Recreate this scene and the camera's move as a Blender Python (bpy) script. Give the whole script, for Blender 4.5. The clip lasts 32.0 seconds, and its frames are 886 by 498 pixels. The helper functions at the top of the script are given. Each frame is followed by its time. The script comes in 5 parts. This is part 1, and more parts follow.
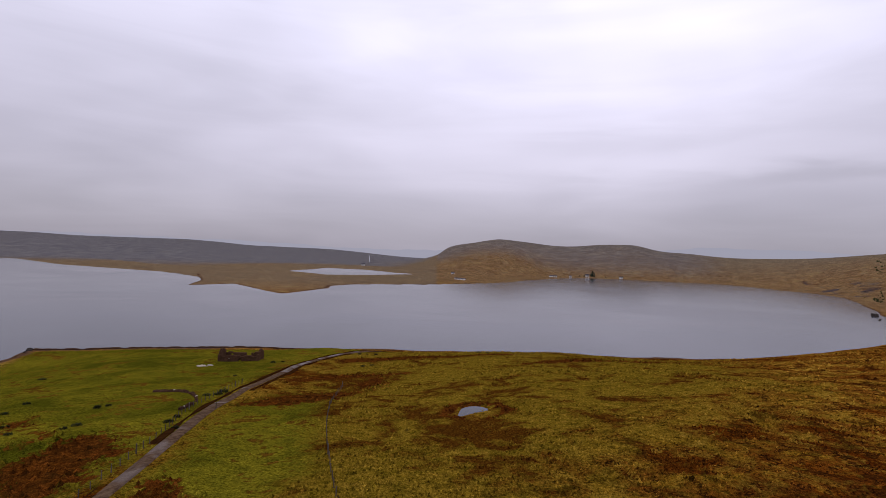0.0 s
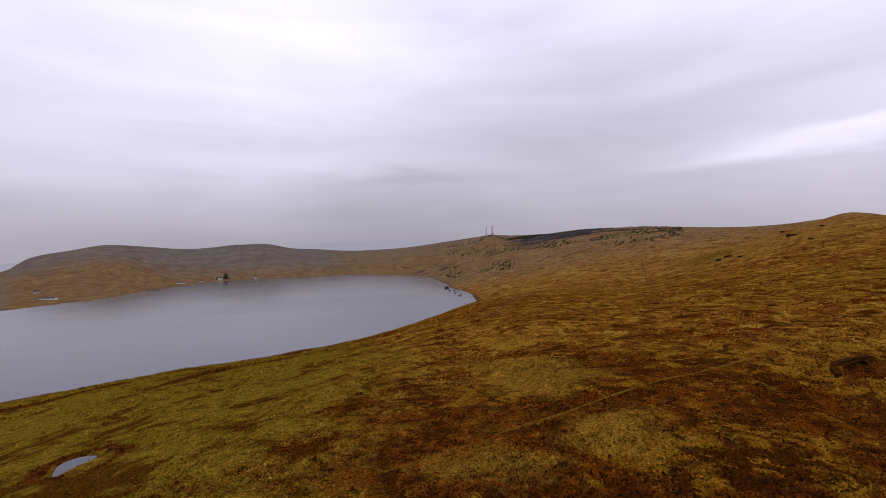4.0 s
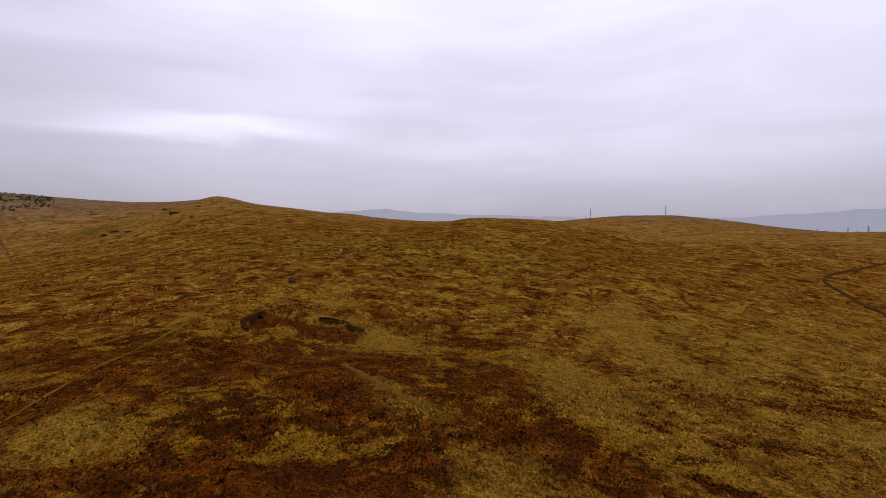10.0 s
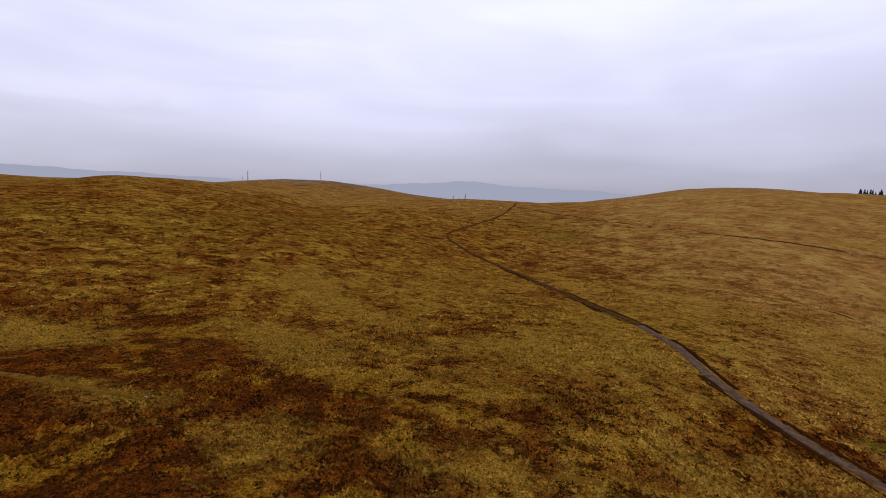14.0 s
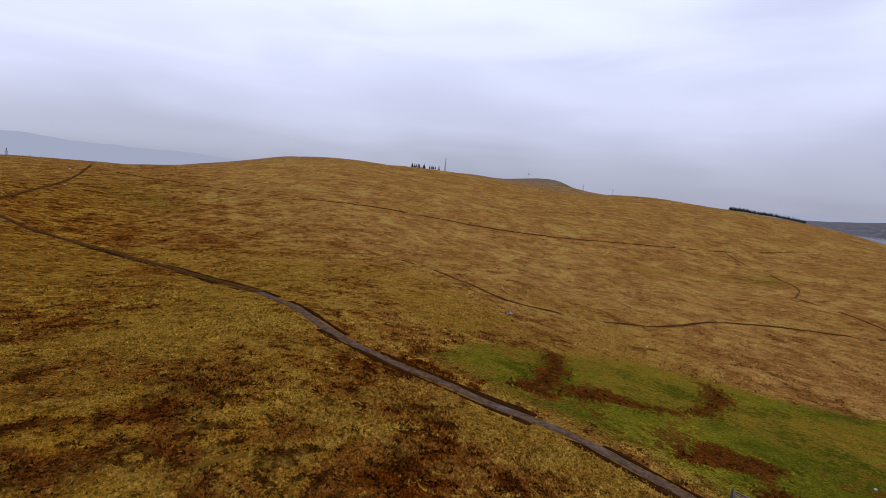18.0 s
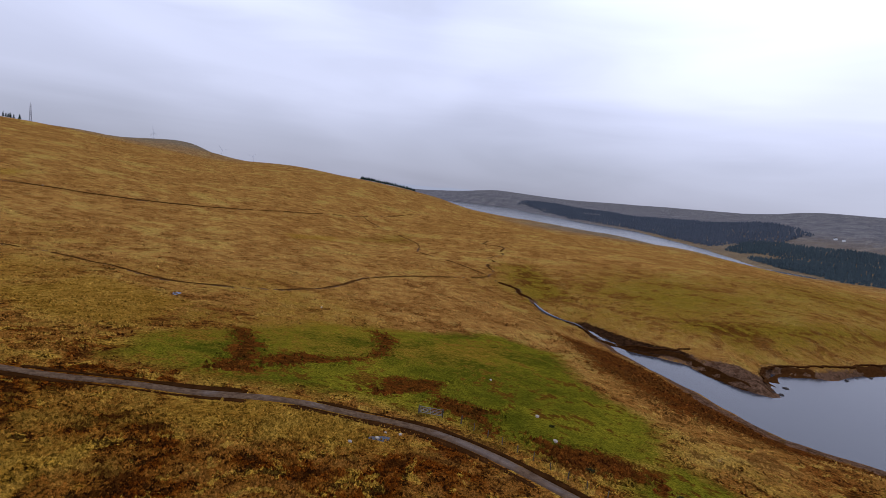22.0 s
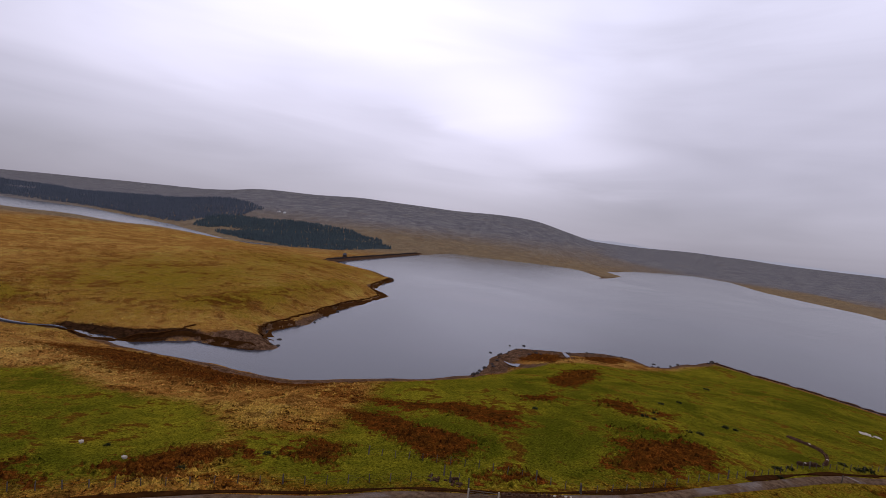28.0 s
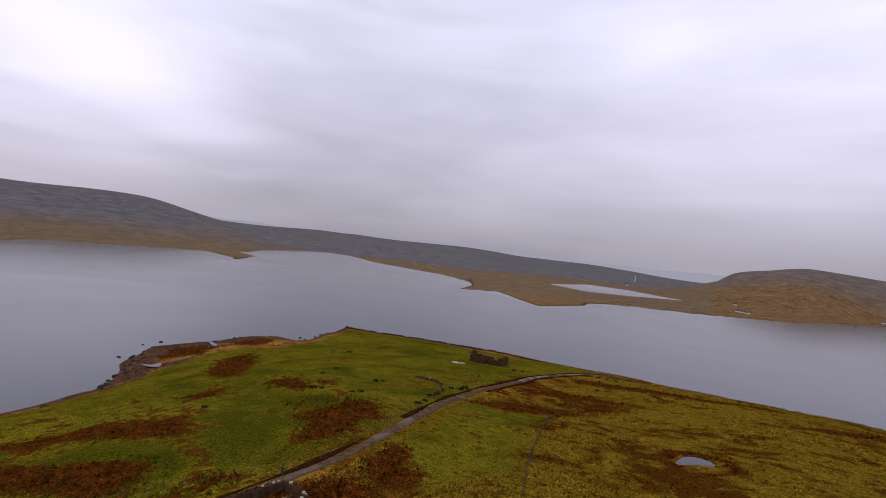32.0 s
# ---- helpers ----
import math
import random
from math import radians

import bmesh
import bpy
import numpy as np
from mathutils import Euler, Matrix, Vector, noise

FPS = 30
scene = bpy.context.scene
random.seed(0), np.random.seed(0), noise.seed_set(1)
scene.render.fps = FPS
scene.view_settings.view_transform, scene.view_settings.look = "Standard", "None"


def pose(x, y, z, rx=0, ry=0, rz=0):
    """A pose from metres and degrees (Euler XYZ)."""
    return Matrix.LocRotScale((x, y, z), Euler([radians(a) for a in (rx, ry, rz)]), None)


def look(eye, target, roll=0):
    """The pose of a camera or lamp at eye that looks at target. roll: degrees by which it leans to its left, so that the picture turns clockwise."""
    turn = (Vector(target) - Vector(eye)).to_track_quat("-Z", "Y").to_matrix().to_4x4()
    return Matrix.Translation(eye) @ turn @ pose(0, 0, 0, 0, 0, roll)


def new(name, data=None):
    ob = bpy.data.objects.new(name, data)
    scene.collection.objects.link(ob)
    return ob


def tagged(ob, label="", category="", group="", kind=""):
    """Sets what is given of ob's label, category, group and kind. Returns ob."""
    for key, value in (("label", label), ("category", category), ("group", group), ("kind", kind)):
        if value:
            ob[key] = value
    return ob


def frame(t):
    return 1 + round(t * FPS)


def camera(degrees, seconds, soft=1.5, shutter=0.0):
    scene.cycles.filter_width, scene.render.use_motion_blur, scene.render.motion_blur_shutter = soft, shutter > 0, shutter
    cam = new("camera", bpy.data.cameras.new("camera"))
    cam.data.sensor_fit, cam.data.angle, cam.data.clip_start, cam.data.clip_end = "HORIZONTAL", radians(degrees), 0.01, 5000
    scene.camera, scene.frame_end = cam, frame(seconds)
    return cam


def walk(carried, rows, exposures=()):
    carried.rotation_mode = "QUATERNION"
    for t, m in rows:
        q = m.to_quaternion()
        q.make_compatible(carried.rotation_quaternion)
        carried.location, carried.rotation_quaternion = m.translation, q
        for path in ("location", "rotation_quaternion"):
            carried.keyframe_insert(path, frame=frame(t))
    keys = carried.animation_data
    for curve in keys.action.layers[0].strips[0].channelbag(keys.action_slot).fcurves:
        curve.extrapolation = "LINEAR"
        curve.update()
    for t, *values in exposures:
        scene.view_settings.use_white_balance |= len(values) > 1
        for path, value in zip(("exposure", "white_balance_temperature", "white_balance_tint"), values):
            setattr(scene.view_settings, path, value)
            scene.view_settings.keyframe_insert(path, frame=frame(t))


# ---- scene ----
cam = camera(84.4, 32.0, 0.65)


def flown(t, x, y, z, heading, tilt, lean):
    """One row of the flight: seconds, place, compass heading, tilt and lean in degrees."""
    h, v = radians(heading), radians(tilt)
    way = Vector((math.sin(h) * math.cos(v), math.cos(h) * math.cos(v), math.sin(v)))
    eye = Vector((x, y, z))
    return t, look(eye, eye + way * 100, lean)


FLIGHT = [
    (0.0, -0.00, -0.00, 57.24, 0.50, 0.02, 2.06),
    (0.5, 0.06, -0.59, 57.44, 6.15, -1.65, 3.34),
    (1.0, 0.16, -1.10, 57.68, 12.44, 0.08, 2.46),
    (1.5, 0.31, -1.64, 57.96, 17.21, 0.64, 2.03),
    (2.0, 0.58, -2.23, 58.30, 20.16, -0.21, 1.59),
    (2.5, 0.75, -2.74, 58.61, 25.14, -0.41, 0.86),
    (3.0, 0.83, -3.12, 58.84, 31.48, 0.11, -0.24),
    (5.5, 0.00, -4.85, 59.15, 55.12, -1.22, -0.87),
    (6.0, -0.70, -4.20, 59.04, 60.98, -1.12, -0.08),
    (6.5, -1.56, -3.36, 59.25, 66.60, -0.94, 0.37),
    (7.0, -2.32, -2.41, 59.20, 72.24, -1.12, 0.13),
    (7.5, -3.04, -1.34, 59.15, 77.82, -0.94, 0.24),
    (8.0, -3.79, -0.16, 59.22, 84.35, -1.99, 0.35),
    (8.5, -4.17, 1.00, 59.30, 89.95, -2.72, 0.68),
    (9.0, -4.49, 2.15, 59.32, 95.62, -3.60, 0.86),
    (9.5, -4.76, 3.51, 59.35, 101.12, -3.97, 1.07),
    (10.0, -4.93, 4.93, 59.48, 106.86, -3.27, 1.07),
    (10.5, -4.87, 6.15, 59.42, 111.21, -3.67, 1.13),
    (11.0, -4.77, 7.58, 59.48, 115.40, -4.02, 1.15),
    (11.5, -4.72, 8.95, 59.60, 121.05, -4.93, 1.21),
    (12.0, -4.55, 10.31, 59.53, 126.46, -5.73, 2.03),
    (12.5, -4.10, 11.68, 59.60, 130.21, -5.83, 2.65),
    (13.0, -3.65, 12.91, 59.57, 133.86, -6.61, 2.21),
    (13.5, -3.40, 14.15, 59.80, 138.53, -6.87, 2.45),
    (14.0, -3.12, 15.15, 59.90, 145.85, -6.23, 2.80),
    (14.5, -3.02, 15.75, 60.05, 153.68, -6.09, 3.75),
    (16.5, -3.05, 16.05, 60.62, 175.00, -7.22, 3.80),
    (17.0, -2.62, 16.15, 60.66, 179.84, -7.06, 4.01),
    (17.5, -1.85, 16.35, 60.64, 185.19, -7.03, 4.37),
    (18.0, -0.94, 16.47, 60.64, 190.23, -7.30, 4.61),
    (18.5, 0.18, 16.57, 60.63, 195.31, -7.67, 4.37),
    (19.0, 1.18, 16.77, 60.39, 200.14, -7.65, 4.22),
    (19.5, 2.61, 16.24, 60.54, 205.97, -7.63, 4.70),
    (20.0, 3.81, 16.14, 60.57, 210.93, -7.83, 4.90),
    (20.5, 4.74, 15.73, 60.48, 215.31, -7.45, 5.89),
    (21.0, 5.67, 15.45, 60.42, 219.86, -7.46, 6.05),
    (21.5, 7.06, 15.04, 60.63, 225.17, -7.42, 6.13),
    (22.0, 7.82, 14.39, 60.50, 230.74, -7.08, 6.42),
    (22.5, 8.68, 13.70, 60.33, 237.13, -6.04, 7.15),
    (23.0, 9.48, 12.67, 60.19, 242.74, -3.84, 7.88),
    (23.5, 10.33, 11.83, 60.15, 247.00, -4.82, 7.69),
    (24.0, 11.15, 10.98, 60.12, 251.04, -5.47, 7.30),
    (24.5, 11.73, 9.87, 60.19, 256.16, -5.91, 8.50),
    (25.0, 12.08, 8.87, 60.00, 260.91, -5.16, 8.08),
    (25.5, 12.29, 7.77, 59.99, 264.45, -5.13, 7.90),
    (27.5, 13.29, 2.89, 60.16, 282.17, -2.15, 7.17),
    (28.0, 13.31, 1.72, 60.12, 288.42, -2.75, 6.86),
    (28.5, 13.02, 0.45, 60.29, 296.28, -1.08, 6.67),
    (29.0, 12.75, -0.61, 60.36, 301.07, -0.46, 7.06),
    (29.5, 12.45, -1.50, 60.35, 305.01, -1.31, 7.37),
    (30.0, 11.98, -2.42, 60.31, 309.53, -1.60, 7.10),
    (30.5, 11.38, -3.51, 60.26, 315.15, -0.97, 6.82),
    (31.0, 10.69, -4.37, 60.33, 319.84, -0.16, 6.17),
    (31.5, 10.04, -5.06, 60.39, 324.75, -0.38, 6.25),
    (32.0, 9.57, -6.06, 60.58, 330.06, -0.45, 5.85),
]
walk(cam, [flown(*row) for row in FLIGHT], [(0.0, -0.10, 6500, 10), (6.0, -0.08, 6480, 10), (12.0, -0.04, 6280, 9), (16.0, 0.08, 5950, 6), (21.0, 0.10, 5800, 4), (25.0, 0.0, 6000, 7), (28.0, -0.15, 6400, 10), (32.0, -0.12, 6450, 10)])

# ---- sky and light: high overcast with brighter breaks ----
SUN_AZ, SUN_EL = 270.0, 72.0
world = bpy.data.worlds.new("overcast_sky")
scene.world = world
world.use_nodes = True


class Nodes:
    """Short-hand for wiring a node tree."""

    def __init__(self, tree):
        self.tree = tree
        tree.nodes.clear()

    def add(self, kind, _props=None, **inputs):
        n = self.tree.nodes.new(kind)
        for key, value in (_props or {}).items():
            setattr(n, key, value)
        for key, value in inputs.items():
            self.put(n, key.replace("_", " "), value)
        return n

    def put(self, n, key, value):
        socket = n.inputs[int(key)] if str(key).isdigit() else n.inputs[key]
        if isinstance(value, bpy.types.NodeSocket):
            self.tree.links.new(value, socket)
        elif isinstance(value, bpy.types.Node):
            self.tree.links.new(value.outputs[0], socket)
        else:
            socket.default_value = value

    def math(self, op, a, b=0.0, clamp=False):
        n = self.add("ShaderNodeMath", {"operation": op, "use_clamp": clamp})
        self.put(n, 0, a), self.put(n, 1, b)
        return n.outputs[0]

    def mix(self, fac, a, b, blend="MIX"):
        n = self.add("ShaderNodeMix", {"data_type": "RGBA", "blend_type": blend})
        self.put(n, 0, fac), self.put(n, 6, a), self.put(n, 7, b)
        return n.outputs[2]

    def ramp(self, fac, *stops):
        n = self.add("ShaderNodeValToRGB")
        e = n.color_ramp.elements
        while len(e) < len(stops):
            e.new(0.5)
        for el, (pos, col) in zip(e, stops):
            el.position = pos
            el.color = col if len(col) == 4 else (*col, 1)
        self.put(n, 0, fac)
        return n.outputs[0]

    def span(self, value, lo, hi, to_lo=0.0, to_hi=1.0):
        n = self.add("ShaderNodeMapRange", {"clamp": True})
        for k, v in enumerate((value, lo, hi, to_lo, to_hi)):
            self.put(n, k, v)
        return n.outputs[0]

    def noise(self, vector, scale, detail=4.0, rough=0.55, warp=0.0):
        n = self.add("ShaderNodeTexNoise")
        self.put(n, "Vector", vector), self.put(n, "Scale", scale), self.put(n, "Detail", detail)
        self.put(n, "Roughness", rough), self.put(n, "Distortion", warp)
        return n.outputs[0]


def grey(v):
    return (v, v, v, 1)


w = Nodes(world.node_tree)
direction = w.add("ShaderNodeTexCoord").outputs["Generated"]
sky = w.add("ShaderNodeTexSky", {"sky_type": "NISHITA", "sun_disc": False, "sun_elevation": radians(SUN_EL), "sun_rotation": radians(SUN_AZ)})
blue = w.mix(1.0, sky.outputs[0], grey(0.10), "MULTIPLY")
up = w.add("ShaderNodeSeparateXYZ", Vector=direction).outputs[2]
flat = w.add("ShaderNodeMapping", Vector=direction, Scale=(1.0, 1.0, 2.6))
broad = w.noise(flat.outputs[0], 1.5, 3, 0.45, 0.3)
streak = w.noise(w.add("ShaderNodeMapping", Vector=direction, Scale=(1.0, 1.0, 6.0)).outputs[0], 2.2, 4, 0.5, 0.6)
rise = w.ramp(up, (0.0, (0.400, 0.374, 0.450)), (0.07, (0.490, 0.460, 0.552)), (0.20, (0.675, 0.643, 0.785)), (0.40, (0.86, 0.835, 1.03)), (1.0, (0.66, 0.66, 0.86)))


def glow(az, el, edge, gain):
    """Where the cloud is thinner round a bearing and height, and so brighter."""
    d = w.add("ShaderNodeVectorMath", {"operation": "DOT_PRODUCT"})
    w.put(d, 0, direction)
    w.put(d, 1, (math.sin(radians(az)) * math.cos(radians(el)), math.cos(radians(az)) * math.cos(radians(el)), math.sin(radians(el))))
    k = w.span(d.outputs["Value"], math.cos(radians(edge * 1.25)), 1.0)
    return w.math("MULTIPLY", w.math("POWER", k, 2.5), gain)


def slit(az, el, wide, high, gain):
    """A long low gap (or, with a negative gain, a bank) in the cloud round a bearing and height."""
    a, e = radians(az), radians(el)
    side, rise_, ahead = (math.cos(a), -math.sin(a), 0), (-math.sin(a) * math.sin(e), -math.cos(a) * math.sin(e), math.cos(e)), (math.sin(a) * math.cos(e), math.cos(a) * math.cos(e), math.sin(e))
    dots = []
    for axis in (side, rise_, ahead):
        d = w.add("ShaderNodeVectorMath", {"operation": "DOT_PRODUCT"})
        w.put(d, 0, direction), w.put(d, 1, axis)
        dots.append(d.outputs["Value"])
    u = w.math("DIVIDE", dots[0], math.sin(radians(wide)))
    v_ = w.math("DIVIDE", w.math("ADD", dots[1], w.span(streak, 0.3, 0.7, -0.025, 0.025)), math.sin(radians(high)))
    k_ = w.math("SUBTRACT", 1.0, w.math("ADD", w.math("MULTIPLY", u, u), w.math("MULTIPLY", v_, v_)), True)
    k_ = w.math("MULTIPLY", k_, w.span(dots[2], 0.2, 0.5))
    return w.math("MULTIPLY", w.math("MULTIPLY", k_, k_), gain)


lumps = w.math("ADD", w.span(broad, 0.30, 0.70, -0.16, 0.17), w.span(streak, 0.35, 0.65, -0.055, 0.065))
for az, el, edge, gain in ((266, 22, 36, 0.38), (290, 15, 20, 0.36), (14, 26, 30, 0.22), (72, 24, 30, 0.14), (98, 24, 36, 0.26), (138, 20, 30, 0.26), (192, 20, 30, 0.20)):
    lumps = w.math("ADD", lumps, glow(az, el, edge, gain))
for gap in ((82, 9.5, 17, 2.6, 0.42), (72, 8.2, 13, 1.7, 0.16), (305, 8.5, 12, 4.0, 0.30), (296, 13.5, 15, 5.0, 0.22), (322, 16, 28, 10, -0.08), (284, 10.5, 9, 1.8, -0.16), (288, 6.5, 8, 1.5, -0.12),
            (26, 10, 22, 2.0, 0.10), (40, 7.5, 14, 1.4, -0.12), (20, 12.5, 16, 2.2, -0.10), (110, 8.5, 14, 1.6, 0.12), (250, 11, 16, 2.2, -0.12), (262, 6, 9, 1.4, -0.10), (205, 13, 20, 3.0, -0.10)):
    lumps = w.math("ADD", lumps, slit(*gap))
k = w.math("ADD", 1.0, lumps)
cloud = w.mix(1.0, rise, w.add("ShaderNodeCombineColor", Red=k, Green=k, Blue=k), "MULTIPLY")
veil = w.mix(0.94, blue, cloud)
back = w.add("ShaderNodeBackground", Color=veil, Strength=1.0)
w.tree.links.new(back.outputs[0], w.add("ShaderNodeOutputWorld").inputs[0])

sun = new("sun", bpy.data.lights.new("sun", "SUN"))
sun.data.energy, sun.data.angle, sun.data.color = 0.50, radians(50), (1.0, 0.96, 0.90)
h, v = radians(SUN_AZ), radians(SUN_EL)
sun.matrix_world = look((0, 0, 400), (-400 * math.sin(h) * math.cos(v), -400 * math.cos(h) * math.cos(v), 400 - 400 * math.sin(v)))

# ---- materials ----


def material(name):
    m = bpy.data.materials.new(name)
    m.use_nodes = True
    return m, Nodes(m.node_tree)


def finish(n, colour, rough=0.9, bump=None, strength=0.4, distance=0.1, **more):
    s = n.add("ShaderNodeBsdfPrincipled")
    n.put(s, "Base Color", colour), n.put(s, "Roughness", rough)
    n.put(s, "Specular IOR Level", more.pop("spec", 0.0))
    for key, value in more.items():
        n.put(s, key.replace("_", " "), value)
    if bump is not None:
        b = n.add("ShaderNodeBump", Height=bump, Strength=strength, Distance=distance)
        n.put(s, "Normal", b.outputs[0])
    n.tree.links.new(s.outputs[0], n.add("ShaderNodeOutputMaterial").inputs[0])
    return s


def plain(name, colour, rough=0.9, vary=0.25, scale=3.0, bump=0.3, metal=0.0):
    """A matt surface with two scales of stain and grain."""
    m, n = material(name)
    at = n.add("ShaderNodeTexCoord").outputs["Object"]
    a = n.span(n.noise(at, scale, 5, 0.6), 0.3, 0.7, 1 - vary, 1 + vary)
    b = n.span(n.noise(at, scale * 9, 3, 0.6), 0.3, 0.7, 1 - vary * 0.6, 1 + vary * 0.6)
    pick = n.span(n.add("ShaderNodeObjectInfo").outputs["Random"], 0, 1, 1 - vary * 0.7, 1 + vary * 0.7)
    k = n.math("MULTIPLY", n.math("MULTIPLY", a, b), pick)
    tint = n.add("ShaderNodeCombineColor", Red=k, Green=k, Blue=k)
    c = n.mix(1.0, (*colour, 1), tint.outputs[0], "MULTIPLY")
    finish(n, c, rough, n.noise(at, scale * 6, 4), bump, 0.05, Metallic=metal)
    return m


def moor_material():
    """Winter moor: bleached grass, rusty bracken, moss green, dark heather, grazed pasture, peat and gravel, by the
    ground's own zones; distance haze and shade between tussocks are painted into the colour.
    """
    m, n = material("moorland")
    at = n.add("ShaderNodeNewGeometry").outputs["Position"]
    zone = lambda key: n.add("ShaderNodeAttribute", {"attribute_name": key}).outputs["Fac"]
    huge = n.noise(at, 0.006, 3, 0.5)
    big = n.noise(at, 0.030, 4, 0.55, 0.6)
    mid = n.noise(at, 0.085, 5, 0.62, 0.9)
    small = n.noise(at, 0.55, 4, 0.65, 0.4)
    fine = n.noise(at, 2.6, 4, 0.7)
    clump = n.noise(at, 0.24, 4, 0.6, 0.5)
    blade = n.noise(at, 8.5, 2, 0.6)
    patchy = n.math("ADD", n.math("MULTIPLY", big, 0.3), n.math("ADD", n.math("MULTIPLY", mid, 0.45), n.math("MULTIPLY", clump, 0.25)))
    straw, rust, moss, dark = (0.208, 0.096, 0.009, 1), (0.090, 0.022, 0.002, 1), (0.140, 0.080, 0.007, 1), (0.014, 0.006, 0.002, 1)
    c = n.mix(n.span(patchy, 0.42, 0.47), rust, (0.146, 0.054, 0.007, 1))
    c = n.mix(n.span(patchy, 0.522, 0.548), c, straw)
    c = n.mix(n.span(patchy, 0.555, 0.600, 0.0, 0.8), c, (0.270, 0.146, 0.019, 1))
    c = n.mix(n.span(n.math("ADD", n.math("MULTIPLY", mid, 0.5), n.math("MULTIPLY", huge, 0.5)), 0.54, 0.60, 0.0, 0.55), c, moss)
    edge = n.math("MULTIPLY", n.math("SUBTRACT", n.math("ADD", n.math("MULTIPLY", mid, 0.5), n.math("MULTIPLY", small, 0.5)), 0.5), 2.2)

    def over(c, key, colour, soft=0.22, gain=1.0):
        return n.mix(n.span(n.math("ADD", zone(key), edge), 0.5 - soft, 0.5 + soft, 0.0, gain), c, colour)
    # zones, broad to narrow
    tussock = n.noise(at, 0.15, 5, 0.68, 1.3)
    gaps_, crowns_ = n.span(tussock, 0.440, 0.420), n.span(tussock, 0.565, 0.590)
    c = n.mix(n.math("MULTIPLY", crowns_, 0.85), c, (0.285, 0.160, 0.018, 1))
    tawny = n.mix(n.span(patchy, 0.44, 0.55), (0.196, 0.086, 0.019, 1), (0.290, 0.148, 0.034, 1))
    tawny = n.mix(n.span(n.math("ADD", n.math("MULTIPLY", big, 0.7), n.math("MULTIPLY", mid, 0.3)), 0.54, 0.61, 0.0, 0.7), tawny, (0.290, 0.190, 0.040, 1))
    # brown flecks in the tawny grass, painted shade between its tussocks
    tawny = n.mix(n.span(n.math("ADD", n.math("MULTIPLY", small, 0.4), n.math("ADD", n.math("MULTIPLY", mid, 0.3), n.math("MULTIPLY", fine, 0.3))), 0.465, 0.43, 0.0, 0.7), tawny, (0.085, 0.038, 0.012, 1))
    # rust-brown moor, its colour also darkened to stand in for lens vignetting
    c = over(c, "rusty", n.mix(n.span(patchy, 0.508, 0.550), n.mix(n.span(clump, 0.40, 0.58), (0.034, 0.008, 0.002, 1), (0.094, 0.022, 0.002, 1)), n.mix(n.span(clump, 0.42, 0.60), (0.112, 0.042, 0.003, 1), (0.170, 0.080, 0.006, 1))), 0.35, 0.88)
    # tussock shadows painted in as near-black flecks
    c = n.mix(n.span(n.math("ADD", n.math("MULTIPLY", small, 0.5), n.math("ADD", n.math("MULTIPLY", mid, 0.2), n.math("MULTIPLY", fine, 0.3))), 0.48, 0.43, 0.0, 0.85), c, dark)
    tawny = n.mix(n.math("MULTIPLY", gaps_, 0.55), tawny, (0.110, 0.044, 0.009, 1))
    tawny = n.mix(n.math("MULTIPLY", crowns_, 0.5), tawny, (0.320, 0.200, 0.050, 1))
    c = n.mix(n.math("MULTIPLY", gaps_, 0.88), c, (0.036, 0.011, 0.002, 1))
    c = over(c, "tawny", tawny, 0.4)
    c = over(c, "mossy", n.mix(n.span(patchy, 0.44, 0.50), (0.062, 0.024, 0.003, 1), n.mix(n.span(small, 0.4, 0.6), (0.098, 0.066, 0.005, 1), (0.168, 0.106, 0.010, 1))), 0.4, 0.9)
    # duller heath, then blue-grey upland: distance haze painted into the ground colour
    c = over(c, "heath_haze", n.mix(n.span(patchy, 0.40, 0.60), (0.112, 0.084, 0.055, 1), (0.182, 0.136, 0.082, 1)), 0.5)
    c = over(c, "upland_haze", n.mix(n.span(big, 0.40, 0.60), (0.100, 0.094, 0.098, 1), (0.150, 0.138, 0.132, 1)), 0.5)
    broken = n.math("ADD", zone("heather"), n.math("MULTIPLY", n.math("SUBTRACT", n.noise(at, 0.026, 5, 0.65, 0.5), 0.5), 3.6))
    c = n.mix(n.span(n.math("ADD", broken, edge), 0.3, 0.7), c, n.mix(n.span(big, 0.4, 0.6), (0.034, 0.027, 0.031, 1), (0.064, 0.054, 0.060, 1)))
    green = n.mix(n.span(n.math("ADD", n.math("MULTIPLY", big, 0.5), n.math("MULTIPLY", mid, 0.5)), 0.42, 0.58), (0.050, 0.050, 0.003, 1), (0.146, 0.118, 0.008, 1))
    green = n.mix(n.span(small, 0.38, 0.60, 0.0, 0.6), green, (0.066, 0.060, 0.005, 1))
    rushes = n.math("ADD", n.math("MULTIPLY", mid, 0.6), n.math("MULTIPLY", small, 0.4))
    green = n.mix(n.span(rushes, 0.545, 0.580, 0.0, 0.85), green, (0.072, 0.026, 0.004, 1))
    c = over(c, "pasture", green, 0.2)
    c = over(c, "pale", n.mix(n.span(small, 0.38, 0.6), (0.156, 0.080, 0.009, 1), (0.240, 0.136, 0.016, 1)), 0.25, 0.65)
    c = over(c, "bracken", n.mix(n.span(small, 0.38, 0.62), (0.026, 0.007, 0.002, 1), (0.092, 0.025, 0.004, 1)), 0.10, 0.94)
    c = over(c, "bare", n.mix(n.span(small, 0.38, 0.62), (0.045, 0.022, 0.011, 1), (0.118, 0.066, 0.038, 1)), 0.12)
    c = over(c, "peat", n.mix(n.span(small, 0.38, 0.62), (0.012, 0.006, 0.003, 1), (0.040, 0.018, 0.008, 1)), 0.15)
